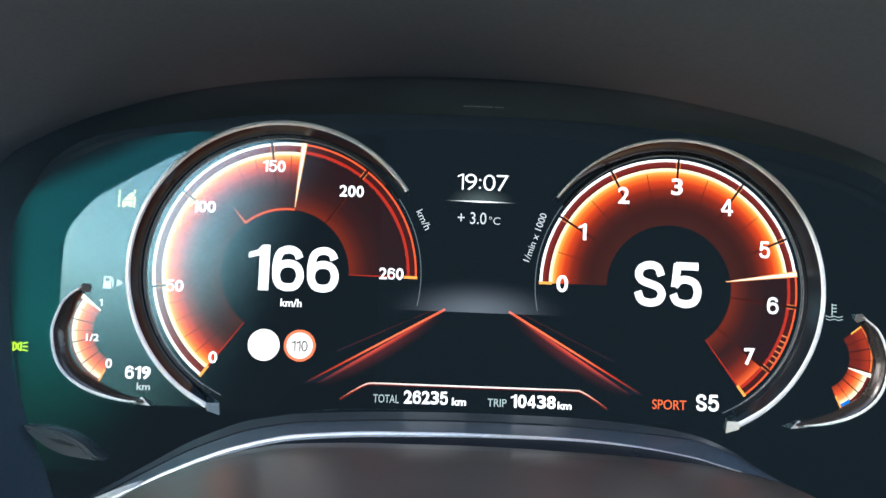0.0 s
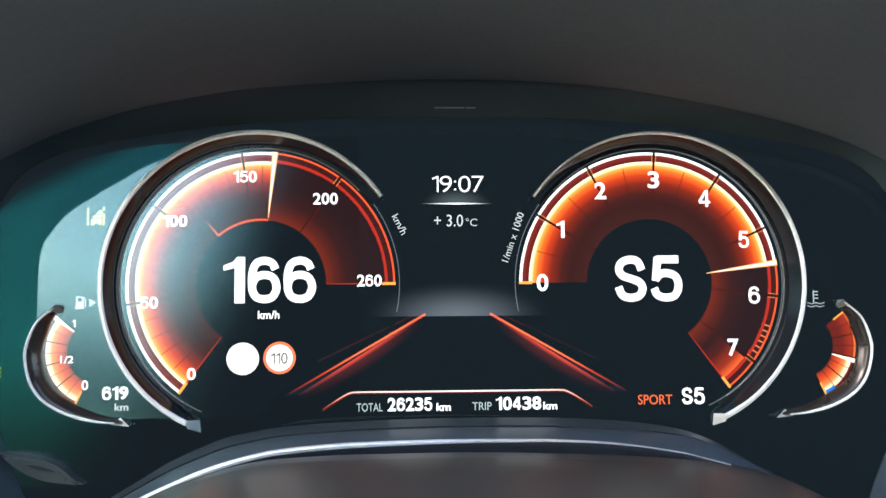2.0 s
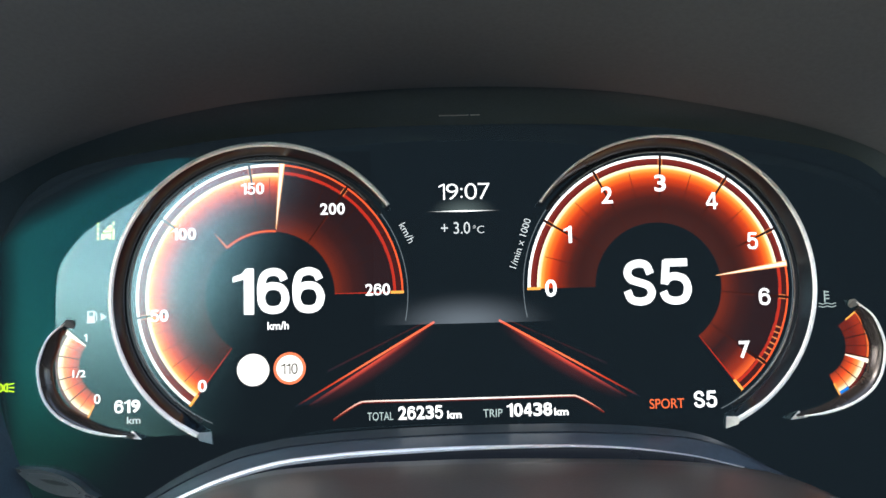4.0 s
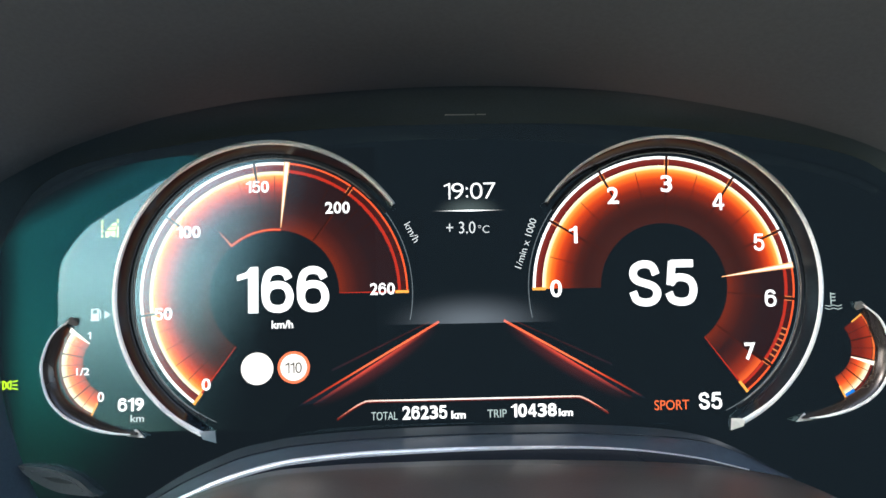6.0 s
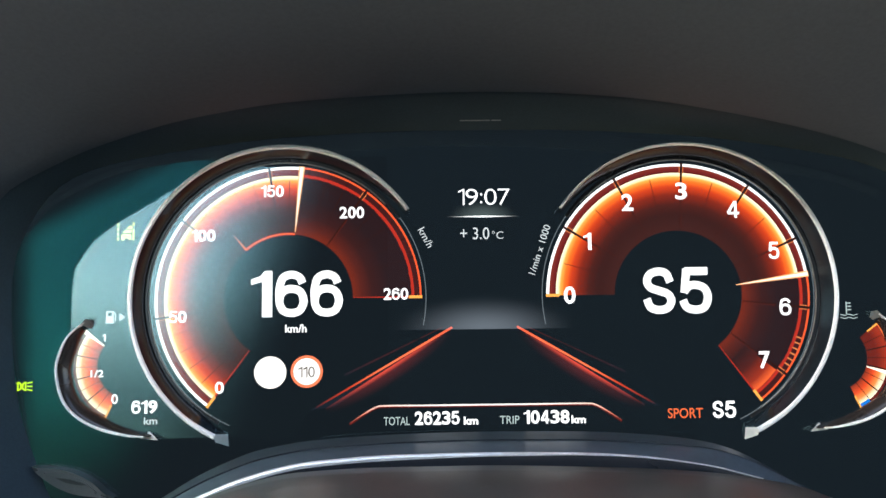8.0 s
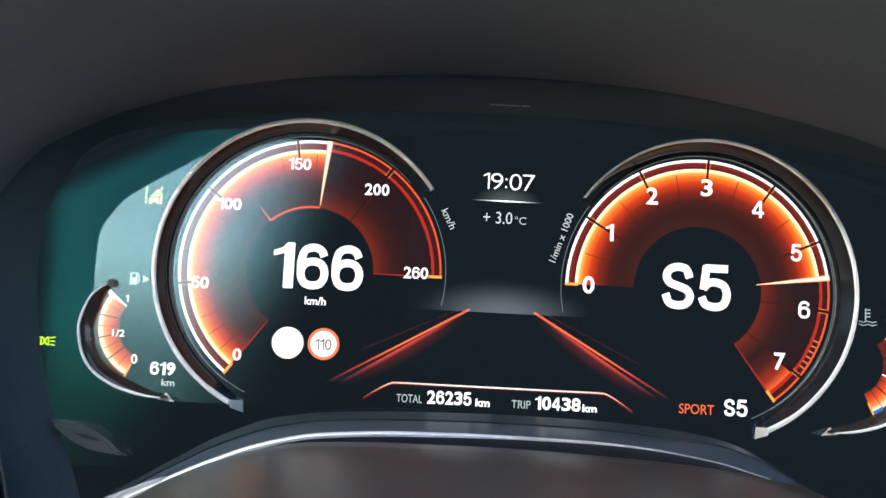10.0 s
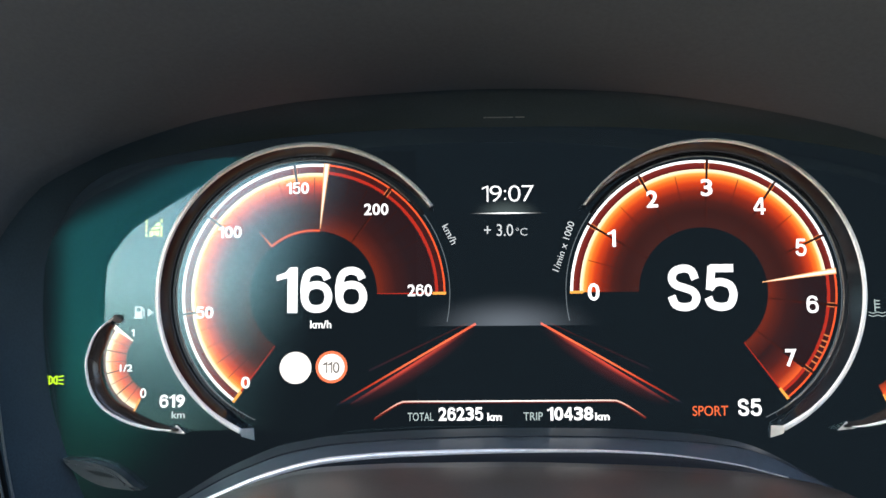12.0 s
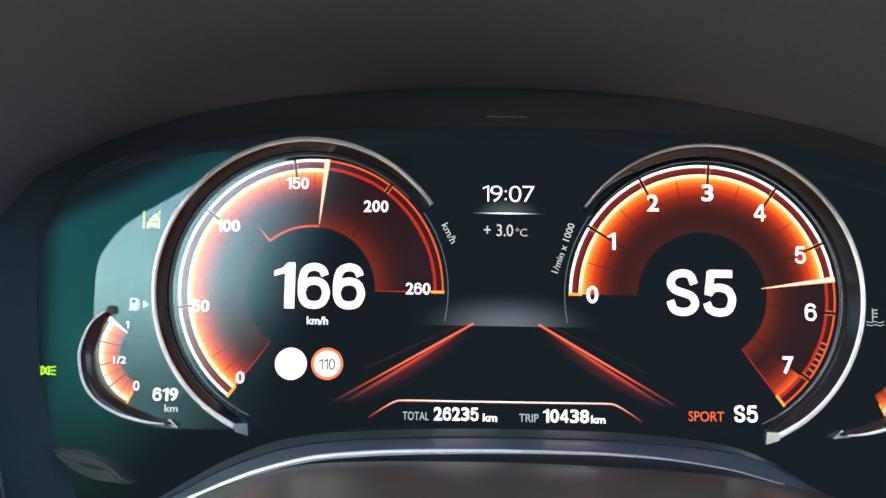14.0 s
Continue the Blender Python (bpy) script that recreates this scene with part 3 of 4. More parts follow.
icon("fuel_icon", "small white fuel pump sign with an arrow", [
    box2(-134.9, -8.3, -131.7, -7.7), box2(-134.6, -7.7, -134.0, -3.9), box2(-132.5, -7.7, -131.9, -3.9), box2(-134.0, -4.4, -132.5, -3.9),
    box2(-134.0, -7.7, -132.5, -5.7), box2(-131.5, -7.6, -131.1, -5.0), bar((-131.3, -5.0), (-132.0, -4.2), 0.4), [(-129.9, -7.6), (-127.6, -6.1), (-129.9, -4.6)]], SOFT_WHITE)
icon("lane_icon", "small yellow lane assist sign", [
    *[box2(-131.4, z, -130.7, z + 1.1) for z in (21.3, 23.0, 24.7, 26.4)], *[box2(-125.9, z, -125.2, z2) for z, z2 in ((21.3, 25.3), (26.6, 27.8))],
    [(-129.9, 21.4), (-128.9, 21.2), (-128.5, 22.1), (-127.4, 22.0), (-127.1, 21.3), (-126.4, 21.5), (-126.3, 23.6), (-129.9, 23.5)],
    [(-129.5, 23.9), (-126.5, 24.0), (-126.0, 25.0), (-128.6, 25.0)], [(-128.3, 25.3), (-126.0, 25.3), (-125.9, 26.3), (-126.9, 26.7)]], YELLOW)
icon("side_light_icon", "small yellow-green side light sign", [
    *[bar((-167.3, z), (-165.4, z2), 0.45) for z, z2 in ((-28.6, -29.0), (-30.1, -30.1), (-31.6, -31.2))], *[bar((-159.7, z), (-161.6, z2), 0.45) for z, z2 in ((-28.6, -29.0), (-30.1, -30.1), (-31.6, -31.2))],
    box2(-165.1, -31.7, -164.6, -28.5), bar((-164.6, -28.7), (-163.8, -29.4), 0.5), bar((-163.8, -29.2), (-163.8, -31.0), 0.5), bar((-163.8, -30.8), (-164.6, -31.5), 0.5),
    box2(-162.4, -31.7, -161.9, -28.5), bar((-162.4, -28.7), (-163.2, -29.4), 0.5), bar((-163.2, -29.2), (-163.2, -31.0), 0.5), bar((-163.2, -30.8), (-162.4, -31.5), 0.5)], LAMP_GREEN)
icon("coolant_icon", "small white coolant temperature sign", [
    box2(130.4, -7.8, 130.8, -3.4), box2(130.9, -4.1, 132.3, -3.7), box2(130.9, -5.3, 132.3, -4.9), box2(130.9, -6.5, 132.3, -6.1),
    *[bar((128.2 + 1.6 * k, -7.9 - 0.5 * (k % 2)), (129.8 + 1.6 * k, -7.9 - 0.5 * ((k + 1) % 2)), 0.25) for k in range(4)],
    *[bar((128.2 + 1.6 * k, -9.0 - 0.5 * (k % 2)), (129.8 + 1.6 * k, -9.0 - 0.5 * ((k + 1) % 2)), 0.25) for k in range(4)]], GREY)

# ---- middle of the display ----
wrote("clock", "19:07", (-9.5, 33.0, 9.9, 38.9), Y2, WHITE, cluster, -0.012, label="white digital clock reading 19:07")
part("clock_line", plates([bar((-0.0135, 0), (0, 0), 0.0001, 0.0006), bar((0, 0), (0.0135, 0), 0.0006, 0.0001)], Y2), fade("clock_line", (1.0, 1.0, 0.98), "x", (0.0140, 1.0), 0.75), cluster, "", (0, 0, 0.0288))
part("clock_glow", plates([[(-0.012, 0), (0.012, 0), (0.012, 0.006), (-0.012, 0.006)]], Y1), fade("clock_glow", (0.036, 0.046, 0.044), "xz", (0.013, 0.006), 0.9), cluster, "", (0, 0, 0.0290))
wrote("outside_temperature", "+ 3.0", (-8.3, 20.5, 2.2, 24.8), Y2, SOFT_WHITE, cluster, 0.0, label="white outside temperature reading")
wrote("unit", "°C", (3.2, 20.6, 7.3, 23.4), Y2, SOFT_WHITE, cluster, -0.008)
part("horizon_glow", plates([[(-0.036, 0), (0.036, 0), (0.036, 0.0135), (-0.036, 0.0135)]], Y4), fade("horizon_glow", (0.066, 0.076, 0.088), "xz", (0.036, 0.0135), 0.85, 1.4), cluster, "faint grey glow over the drawn road", (0, 0, -0.0118))
for s in (-1, 1):
    def m(x, z):
        return s * x * MM, z * MM
    lane = part("lane_line", plates([bar(m(11.6, -11.0), m(61.5, -39.6), 0.0008, 0.0006)], Y3),
                lit_ramp("lane_line_light", [(0.010, (0.70, 0.07, 0.04)), (0.026, (1.0, 0.17, 0.07)), (0.044, (1.0, 0.18, 0.07)), (0.058, (0.50, 0.045, 0.02)), (0.072, (0.0105, 0.015, 0.0225))], "radius", (0.0, 0.075)), cluster, "glowing red lane line")
    ends = [m(12.4, -11.4), m(56.8, -39.1)][::s]
    (x0, z0), (x1, z1) = ends
    half = math.hypot(x1 - x0, z1 - z0) / 2
    for wide, text, colour, power in ((0.0018, "lane_glow", (0.27, 0.024, 0.010), 1.0), (0.0060, "lane_soft_glow", (0.040, 0.004, 0.004), 1.0)):
        lift = 0.0
        g = part(text, plates([[(-half, -wide), (half, -wide), (half, lift), (-half, lift)]], 0.0), fade(text, colour, "xz", (half * 1.12, wide), 1.0, power), lane, "soft red glow")
        g.location = ((x0 + x1) / 2, Y2 + 0.00003 * (wide > 0.005), (z0 + z1) / 2)
        g.rotation_euler = (0, -math.atan2(z1 - z0, x1 - x0), 0)
    part("lane_haze", plates([[m(11.6, -11.3), m(60.5, -39.4), m(53.5, -38.6)], bar(m(15.0, -11.0), m(50.0, -27.5), 0.0003, 0.0008)], Y1),
         lit_ramp("lane_haze_light", [(0.010, (0.060, 0.014, 0.015)), (0.045, (0.040, 0.014, 0.018)), (0.060, (0.0105, 0.015, 0.0225))], "radius", (0.0, 0.075)), lane)
ODO = [(-48.2, -44.4), (-43.5, -41.4), (-39.4, -39.1), (-36.2, -38.5), (-20, -38.5), (0, -38.5)]
odo_line = [(p.x * MM, p.y * MM) for p in resampled(mirrored(ODO), 60)]
odo = part("odometer", sweep(odo_line, [(-0.00026, Y2), (0.00026, Y2), (0.00026, Y1), (-0.00026, Y1)], taper=lambda f: min(1, 0.25 + 9 * min(f, 1 - f))), ODO_LINE, cluster, "odometer and trip readings under a curved white line")
part("under_line", sweep([(x, z - 0.0004) for x, z in odo_line], [(-0.0003, Y1 + 0.00002), (0.0003, Y1 + 0.00002), (0.0003, Y1 + 0.00006), (-0.0003, Y1 + 0.00006)]), DULL_RED, odo)
for text, box, mat_, bold in (("TOTAL", (-36.2, -45.3, -27.0, -42.4), GREY, 0.003), ("26235", (-25.2, -45.3, -9.4, -40.6), WHITE, 0.03), ("km", (-7.9, -45.4, -2.8, -42.6), WHITE, 0.03),
                        ("TRIP", (4.9, -45.3, 11.8, -42.5), GREY, 0.003), ("10438", (13.4, -45.4, 29.6, -40.7), WHITE, 0.03), ("km", (30.3, -45.4, 35.4, -42.7), WHITE, 0.03)):
    wrote("reading", text, box, Y2, mat_, odo, bold)
wrote("drive_mode", "SPORT", (64.7, -44.1, 77.2, -40.6), Y2, SPORT_RED, cluster, 0.006, label="orange-red drive mode writing")
wrote("gear_small", "S5", (80.7, -44.2, 89.1, -38.2), Y2, WHITE, cluster, 0.03)
sign = part("speed_sign", plates([disc(0.0057)], Y2), SIGN_WHITE, cluster, "plain white round sign", (-0.0763, 0, -0.0263))
part("faint_mark", plates([box2(-0.0028, -0.0006, 0.0028, 0.0004)], Y3), lit("faint_mark", (0.97, 0.90, 0.85), 1.1), sign)
sign = part("speed_sign", plates([disc(0.0057)], Y2), SIGN_RED, cluster, "round speed limit sign with a red rim", (-0.0634, 0, -0.0261))
part("sign_face", plates([disc(0.0047)], Y3), SIGN_WHITE, sign)
wrote("sign_number", "110", (-66.4, -28.2, -60.5, -24.3), Y4, SIGN_INK, sign, 0.0, at=(-0.0634, -0.0261))

# ---- chrome arcs ----
Y0 = -0.0011


def bezel(name, label, path, h, wide, side, taper, wall_chrome):
    """A chrome arc that stands proud of the display: a sloping dark inner wall, a bright lip and a cap at its lower end."""
    z = Y0 - h
    b = part(name, sweep(path if wide < 0.0035 else path[2:-2], [(-wide, Y0), (-wide * 0.98, Y0 - h * 0.12), (-wide * 0.86, Y0 - h * 0.30), (-wide * 0.62, Y0 - h * 0.55), (-wide * 0.40, Y0 - h * 0.78), (-0.0008, z + 0.0006), (0.0, z + 0.0004), (0.0006, Y0)], side=side, taper=taper), wall_chrome, cluster, label, smooth=True)
    k = 0.92 if wide < 0.0035 else 0.65
    part("lip", sweep(path if wide < 0.0035 else path[:-4], [(-0.0010 * k, z + 0.0014), (-0.0009 * k, z + 0.0006), (-0.0004 * k, z), (0.0004 * k, z), (0.0009 * k, z + 0.0005), (0.0010 * k, z + 0.0024)], side=side, taper=lambda f: min(1, (0.80 if side > 0 else 0.45) + 1.2 * f) if wide < 0.0035 else min(1, 0.45 + 2.5 * f, 0.5 + 3 * (1 - f))), SATIN_LIP, b, "bright satin chrome lip", smooth=True)
    return b


def end_cap(points, h, low):
    """A faceted cap that stands on the glass and slopes from the lip's height h down to the glass at its low corners."""
    bm = bmesh.new()
    mx, mz = (sum(p[k] for p in points) / len(points) for k in (0, 1))
    for i, (x, z) in enumerate(points):
        for y, k in (((-h * 0.10, 1.0) if i in low else (-h, 1.0)), (0.0, 0.86)):
            f = (1 - (0.0011 - y) / -EYE.y) / (1 - (h + 0.0011) / -EYE.y)
            px, pz = mx + (x - mx) * k, mz + (z - mz) * k
            bm.verts.new((EYE.x + (px - EYE.x) * f, Y0 + y, EYE.z + (pz - EYE.z) * f))
    bmesh.ops.convex_hull(bm, input=list(bm.verts))
    return bm


for s, name in ((-1, "speedometer_bezel"), (1, "tachometer_bezel")):
    arc = [polar(0.0532, a) for a in np.linspace(145, -64, 100)]
    arc = [(s * x + s * 0.0706, z) for x, z in arc]
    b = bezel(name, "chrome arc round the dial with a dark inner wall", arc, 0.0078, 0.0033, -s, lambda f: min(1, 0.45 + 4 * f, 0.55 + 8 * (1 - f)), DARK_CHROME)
    part("inner_flange", sweep(arc[:-1], [(-0.0043, Y0 - 0.0003), (-0.0041, Y0 - 0.0006), (-0.0031, Y0 - 0.0006), (-0.0031, Y0), (-0.0043, Y0)], side=-s, taper=lambda f: 1.0), BLACK_GLOSS, b, "narrow black flange on the glass")
    part("flange_edge", sweep(arc[4:-3], [(-0.0046, Y0 - 0.0001), (-0.0045, Y0 - 0.0006), (-0.0043, Y0 - 0.0006), (-0.0042, Y0 - 0.0001)], side=-s, taper=lambda f: 1.0), SMOKED_CAP, b, "thin grey inner edge")
    cx, cz = arc[-1]
    tip = [(cx + s * 0.0004, cz + 0.0010), (cx - s * 0.0048, cz + 0.0012), (cx - s * 0.0052, cz - 0.0030), (cx - s * 0.0006, cz - 0.0016)]
    bm = end_cap(tip, 0.0080, (1, 2))
    part("end_cap", bm, CAP, b, "bright silver end cap", smooth=False)
SMALL = [(-142.6, -7.8), (-148.5, -13.1), (-151.7, -21.0), (-151.9, -26.9), (-149.7, -34.8), (-144.9, -40.7), (-137.0, -45.1), (-127.1, -47.7), (-116.1, -48.6)]
for s, name in ((-1, "fuel_gauge_bezel"), (1, "temperature_gauge_bezel")):
    pts = [(-s * x, z) for x, z in SMALL]
    ex = [(x * MM, z * MM) for x, z in pts]
    h = 0.0040
    path = [tuple(p) for p in resampled([raised(p, h + 0.0011) for p in ex], 60)]
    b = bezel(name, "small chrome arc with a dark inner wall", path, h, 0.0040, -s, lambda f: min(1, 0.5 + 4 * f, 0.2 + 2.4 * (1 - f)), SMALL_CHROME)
    cx, cz = path[-1]
    bm = end_cap([(cx - s * 0.0007, cz - 0.0008), (cx + s * 0.0024, cz + 0.0023), (cx + s * 0.0056, cz - 0.0002)], 0.0042, (1, 2))
    part("end_cap", bm, CAP, b, "silver end cap")
    cx, cz = path[0]
    bm = end_cap([(cx + s * 0.0012, cz - 0.0008), (cx - s * 0.0008, cz + 0.0011), (cx - s * 0.0030, cz + 0.0008), (cx - s * 0.0036, cz - 0.0012), (cx - s * 0.0026, cz - 0.0022)], 0.0042, (2, 3, 4))
    part("end_cap", bm, SMOKED_CAP, b, "dark silver end cap")

# ---- housing ----
SEAM = [(-176, -100), (-181, -70), (-187.5, -36), (-191.5, -6), (-189, 13), (-182.5, 27), (-172.5, 39.5), (-165.8, 44.6), (-148.5, 53.5), (-137, 58.2), (-115.2, 65.3), (-93.1, 70), (-71, 73.3), (-32, 76), (0, 76.8)]
SEAM += [(32, 75.9), (64.4, 73), (102.3, 66.1), (130.6, 58.8), (154.7, 49.5), (173, 36.5), (184.5, 19), (189.5, -4), (188, -36), (181, -70), (176, -100)]
N = 110
flat = [(p.x * MM, p.y * MM) for p in resampled(SEAM, N)]


def upness(z, x=0.0):
    """0 at the sides of the housing and 1 along its top."""
    low = 0.052 if x <= 0 else 0.036
    f = min(max((z - low) / (0.075 - low), 0), 1)
    return f * f * (3 - 2 * f)


def shell(scale, low_y, side_y, top_y):
    """A line round the housing: the seam's outline as it would be seen on the display, larger by scale, at a depth that
    grows from the lower ends over the flanks to the top."""
    out = []
    for x, z in flat:
        f = min(max((z + 0.004) / 0.036, 0), 1)
        y = low_y + (side_y - low_y) * f * f * (3 - 2 * f)
        y += (top_y - y) * upness(z, x)
        px, pz = raised((x * scale, z * (scale if z > 0 else 1)), y)
        out.append((px, -y, pz))
    return out


wall_in = [(p.x * MM, 0.0, p.y * MM) for p in resampled(mirrored(PANEL), N)]
seam = shell(1.0, 0.018, 0.015, 0.027)
rim = shell(1.004, 0.0185, 0.016, 0.029)
rim2 = shell(1.05, 0.0195, 0.026, 0.042)
lip0 = shell(1.20, 0.020, 0.038, 0.066)
lip = shell(1.45, 0.022, 0.052, 0.091)
lip2 = shell(1.75, 0.028, 0.067, 0.108)
lip3 = shell(2.1, 0.036, 0.082, 0.124)
top = [(x * 1.02, y - 0.004, z + 0.015 * upness(z)) for x, y, z in lip3]
top2 = [(x * 1.02, y + 0.02, z + 0.030 * upness(z)) for x, y, z in lip3]
back = [(x * 1.02, 0.15, z + 0.05 * upness(z)) for x, y, z in lip3]
funnel = thing("cluster_housing", "black cluster housing between display and hood", "housing", thicken(loft([wall_in, seam, rim]), 0.001), BLACK_MATT, smooth=True)
part("seam", loft([[(x, y + 0.0004, z) for x, y, z in seam], [(x * 1.002, y - 0.0006, z * 1.003) for x, y, z in seam], [(x * 1.006, y - 0.0002, z * 1.008) for x, y, z in seam]]), LEAF_RIM, funnel, "thin glossy seam", smooth=True)
part("sensor_slot", plates([box2(-0.0062, -0.00014, 0.0040, 0.00014), box2(0.0046, -0.00011, 0.0078, 0.00013)], 0, 0.0006), SLOT_GREY, funnel, "thin light slot", (-0.0025, -0.022, 0.0590))
first = next(i for i, (x, z) in enumerate(flat) if z > 0.010)
rows = [rim, rim2, lip0, lip, lip2, lip3, top, top2, back]
over = slice(first, N)
hood = thing("cluster_hood", "dark brown leather-covered hood over the instrument cluster", "hood")
part("lining", thicken(loft([r[over] for r in rows[:6]]), 0.002), HOOD_BROWN, hood, smooth=True)
part("top_cover", thicken(loft([r[over] for r in rows[5:]]), 0.002), HOOD_BROWN, hood, smooth=True)
thing("pillar_trim", "beige trim beside the instrument hood", "trim", thicken(loft([r[:first + 1] for r in rows[:6]]), 0.002), BEIGE, smooth=True)

# ---- lower trim and steering column ----
# Each line runs from one end of the arch to the other, on its own plane in front of the display.
ARCH_TOP = [(-175, -112), (-150, -93), (-135, -83), (-119.3, -73.2), (-109.9, -67.6), (-100.4, -62.0), (-90.8, -57.6), (-81.2, -53.9), (-71.5, -51.9), (-61.7, -50.4), (-42.2, -49.1), (-22.5, -48.4), (-2.6, -48.1), (17.3, -48.2), (37.4, -48.6), (57.6, -49.9), (73.8, -51.9), (83.9, -54.2), (92.0, -57.5), (100.0, -62.0), (107.1, -66.1), (111.3, -68.3)]
ARCH = [(-165, -103), (-150, -94), (-135, -85.2), (-125.4, -80.1), (-114.5, -74.5), (-111.3, -72.8), (-104.4, -69.3), (-98.3, -66.4), (-85.1, -60.8), (-76.3, -57.9), (-67.4, -55.6), (-58.5, -54.1), (-40.5, -52.6), (-22.4, -52.0), (-4.2, -51.7), (14.1, -51.8), (32.5, -52.2), (51.1, -53.6), (69.6, -56.4), (78.9, -58.7), (86.4, -60.7)]
COLUMN = [(-128, -106), (-123.6, -96.5), (-117.7, -85.3), (-114.9, -80.2), (-111.5, -74.8), (-107.7, -71.1), (-95.2, -65.0), (-82.5, -60.1), (-74.0, -57.7), (-65.5, -55.9), (-56.9, -55.0), (-39.7, -54.2), (-22.4, -54.0), (-4.9, -53.9), (12.6, -54.2), (30.3, -54.8), (48.0, -55.6), (65.9, -56.9), (80.7, -58.9), (94.5, -61.7), (101.7, -64.6), (110.6, -69.0), (119.5, -73.1), (140, -86), (160, -105)]
M = 110


def along(points, y):
    return [(p.x * MM, y, p.y * MM) for p in resampled(points, M)]


a_top = []
for i, (x, y, z) in enumerate(along(ARCH_TOP, -0.004)):
    # both ends of the arch turn towards the driver
    f = i / (M - 1)
    e = min(max((f - 0.80) / 0.13, (0.40 - f) / 0.60, 0), 1)
    h = 0.004 + 0.0225 * e * e * (3 - 2 * e)
    k = (h + EYE.y) / (0.004 + EYE.y)
    a_top.append((EYE.x + (x - EYE.x) * k, -h, EYE.z + (z - EYE.z) * k))
a_line = along(ARCH + [(93.5, -62.2), (100.6, -63.9)], -0.030)
bead_line = along(ARCH, -0.030)
rise = [min(1.0, 6.0 * (1 - i / (M - 1))) for i in range(M)]
inner = []
for i, ((x0, y0, z0), (x1, y1, z1), k) in enumerate(zip(a_top, a_line, rise)):
    w = 0.30 * min(1.0, 5.0 * (1 - i / (M - 1)), 3.0 * i / (M - 1)) + 0.004
    inner.append((x0 + (x1 - x0) * w, y0 + (y1 - y0) * w + 0.0010 * k, z0 + (z1 - z0) * w - 0.0008 * k))
mid = [(x0 * 0.4 + x1 * 0.6, y0 * 0.4 + y1 * 0.6, z0 * 0.4 + z1 * 0.6 + 0.0004 * k) for (x0, y0, z0), (x1, y1, z1), k in zip(a_top, a_line, rise)]
trim = thing("lower_trim", "blue-black glossy arched trim under the display", "trim", thicken(loft([inner, mid, a_line]), 0.001), TRIM_BLUE, smooth=True)
# Darker strip that paints the shade along the top of the trim.
part("upper_edge", thicken(loft([a_top, inner]), 0.0006), SHADED_EDGE, trim, "dark upper strip with the trim's shade in its colour", smooth=True)
# Black strip in place of the shadow in the gap below the bead.
part("lower_edge", thicken(loft([[(x, y + 0.0006, z - 0.0004) for x, y, z in a_line], [(x, -0.026, z - 0.003) for x, y, z in a_line], [(x, -0.022, z - 0.012) for x, y, z in a_line]]), 0.0006), BLACK_GLOSS, trim, "black strip for the shadow under the bead", smooth=True)
part("bead", sweep([(x, z) for x, y, z in bead_line], [(-0.0004 + 0.00095 * math.cos(radians(k * 36)), -0.0310 + 0.0011 * math.sin(radians(k * 36))) for k in range(10)], side=-1,
     taper=lambda f: max(0.25, min(1.0, 0.42 + 3.2 * max(f - 0.10, 0), 0.06 + 2.0 * (1 - f)))), SATIN, trim, "bright satin chrome bead", smooth=True)
# Bright strip that stands in for the window's reflection on the trim.
SHEEN = [(-108, -70.6), (-114.6, -72.9), (-125.6, -77.8), (-135.1, -82.4), (-147.4, -89.0), (-163, -99)]
SHEEN_LOW = [(-108.6, -71.4), (-114.5, -74.3), (-125.4, -80.0), (-135, -85.2), (-147, -92.4), (-163, -103)]
up, low = [[(p.x * MM, -0.0312, p.y * MM) for p in resampled(line, 30)] for line in (SHEEN, SHEEN_LOW)]
ridge = [((x0 + x1) / 2, -0.0322, (z0 + z1) / 2 + 0.0004) for (x0, y0, z0), (x1, y1, z1) in zip(up, low)]
part("trim_sheen", thicken(loft([[(x, y + 0.002, z) for x, y, z in up], up, ridge, low, [(x, y + 0.002, z) for x, y, z in low]]), 0.0004), SATIN, trim, "bright strip for the window's reflection on the trim", smooth=True)
FACET = [(-114.6, -74.9), (-125.4, -80.5), (-135, -85.6), (-150, -94.6), (-150, -112), (-134, -110), (-121.8, -88.3), (-118.9, -83), (-115.6, -77.3)]
part("end_plate", plates([[(x * MM, z * MM) for x, z in FACET]], -0.0295, 0.002), END_GREY, trim, "light grey end plate")
c0 = along(COLUMN, -0.042)
c1 = [(x * 0.995, -0.055, z + 0.0002) for x, y, z in c0]
c2 = [(x * 0.99, -0.075, z - 0.0005) for x, y, z in c0]
c3 = [(x * 0.97, -0.120, z - 0.008) for x, y, z in c0]
c4 = [(x * 0.92, -0.20, z - 0.035) for x, y, z in c0]
c5 = [(x * 0.9, -0.22, -0.2) for x, y, z in c0]
column = thing("steering_column_cover", "brown moulded steering column cover below the cluster", "column cover")
part("upper_shell", thicken(loft([[(x, y + 0.002, z - 0.012) for x, y, z in c0], [(x, y + 0.0008, z - 0.0008) for x, y, z in c0], c0, c1, c2, c3, c4]), 0.002), COLUMN_BROWN, column, smooth=True)
part("front_shell", thicken(loft([c4, c5]), 0.002), COLUMN_BROWN, column, smooth=True)

# ---- button at the lower corner, side trim ----
LEAF = [(-159.8, -58.1), (-155.5, -58.4), (-151.2, -58.8), (-146.5, -59.9), (-142.1, -61.6), (-137.8, -64.1), (-134.2, -67.4), (-131.2, -69.3), (-136.9, -68.8), (-142.4, -68.1), (-146.3, -67.1), (-151.0, -65.0), (-155.0, -62.4), (-157.8, -60.0)]


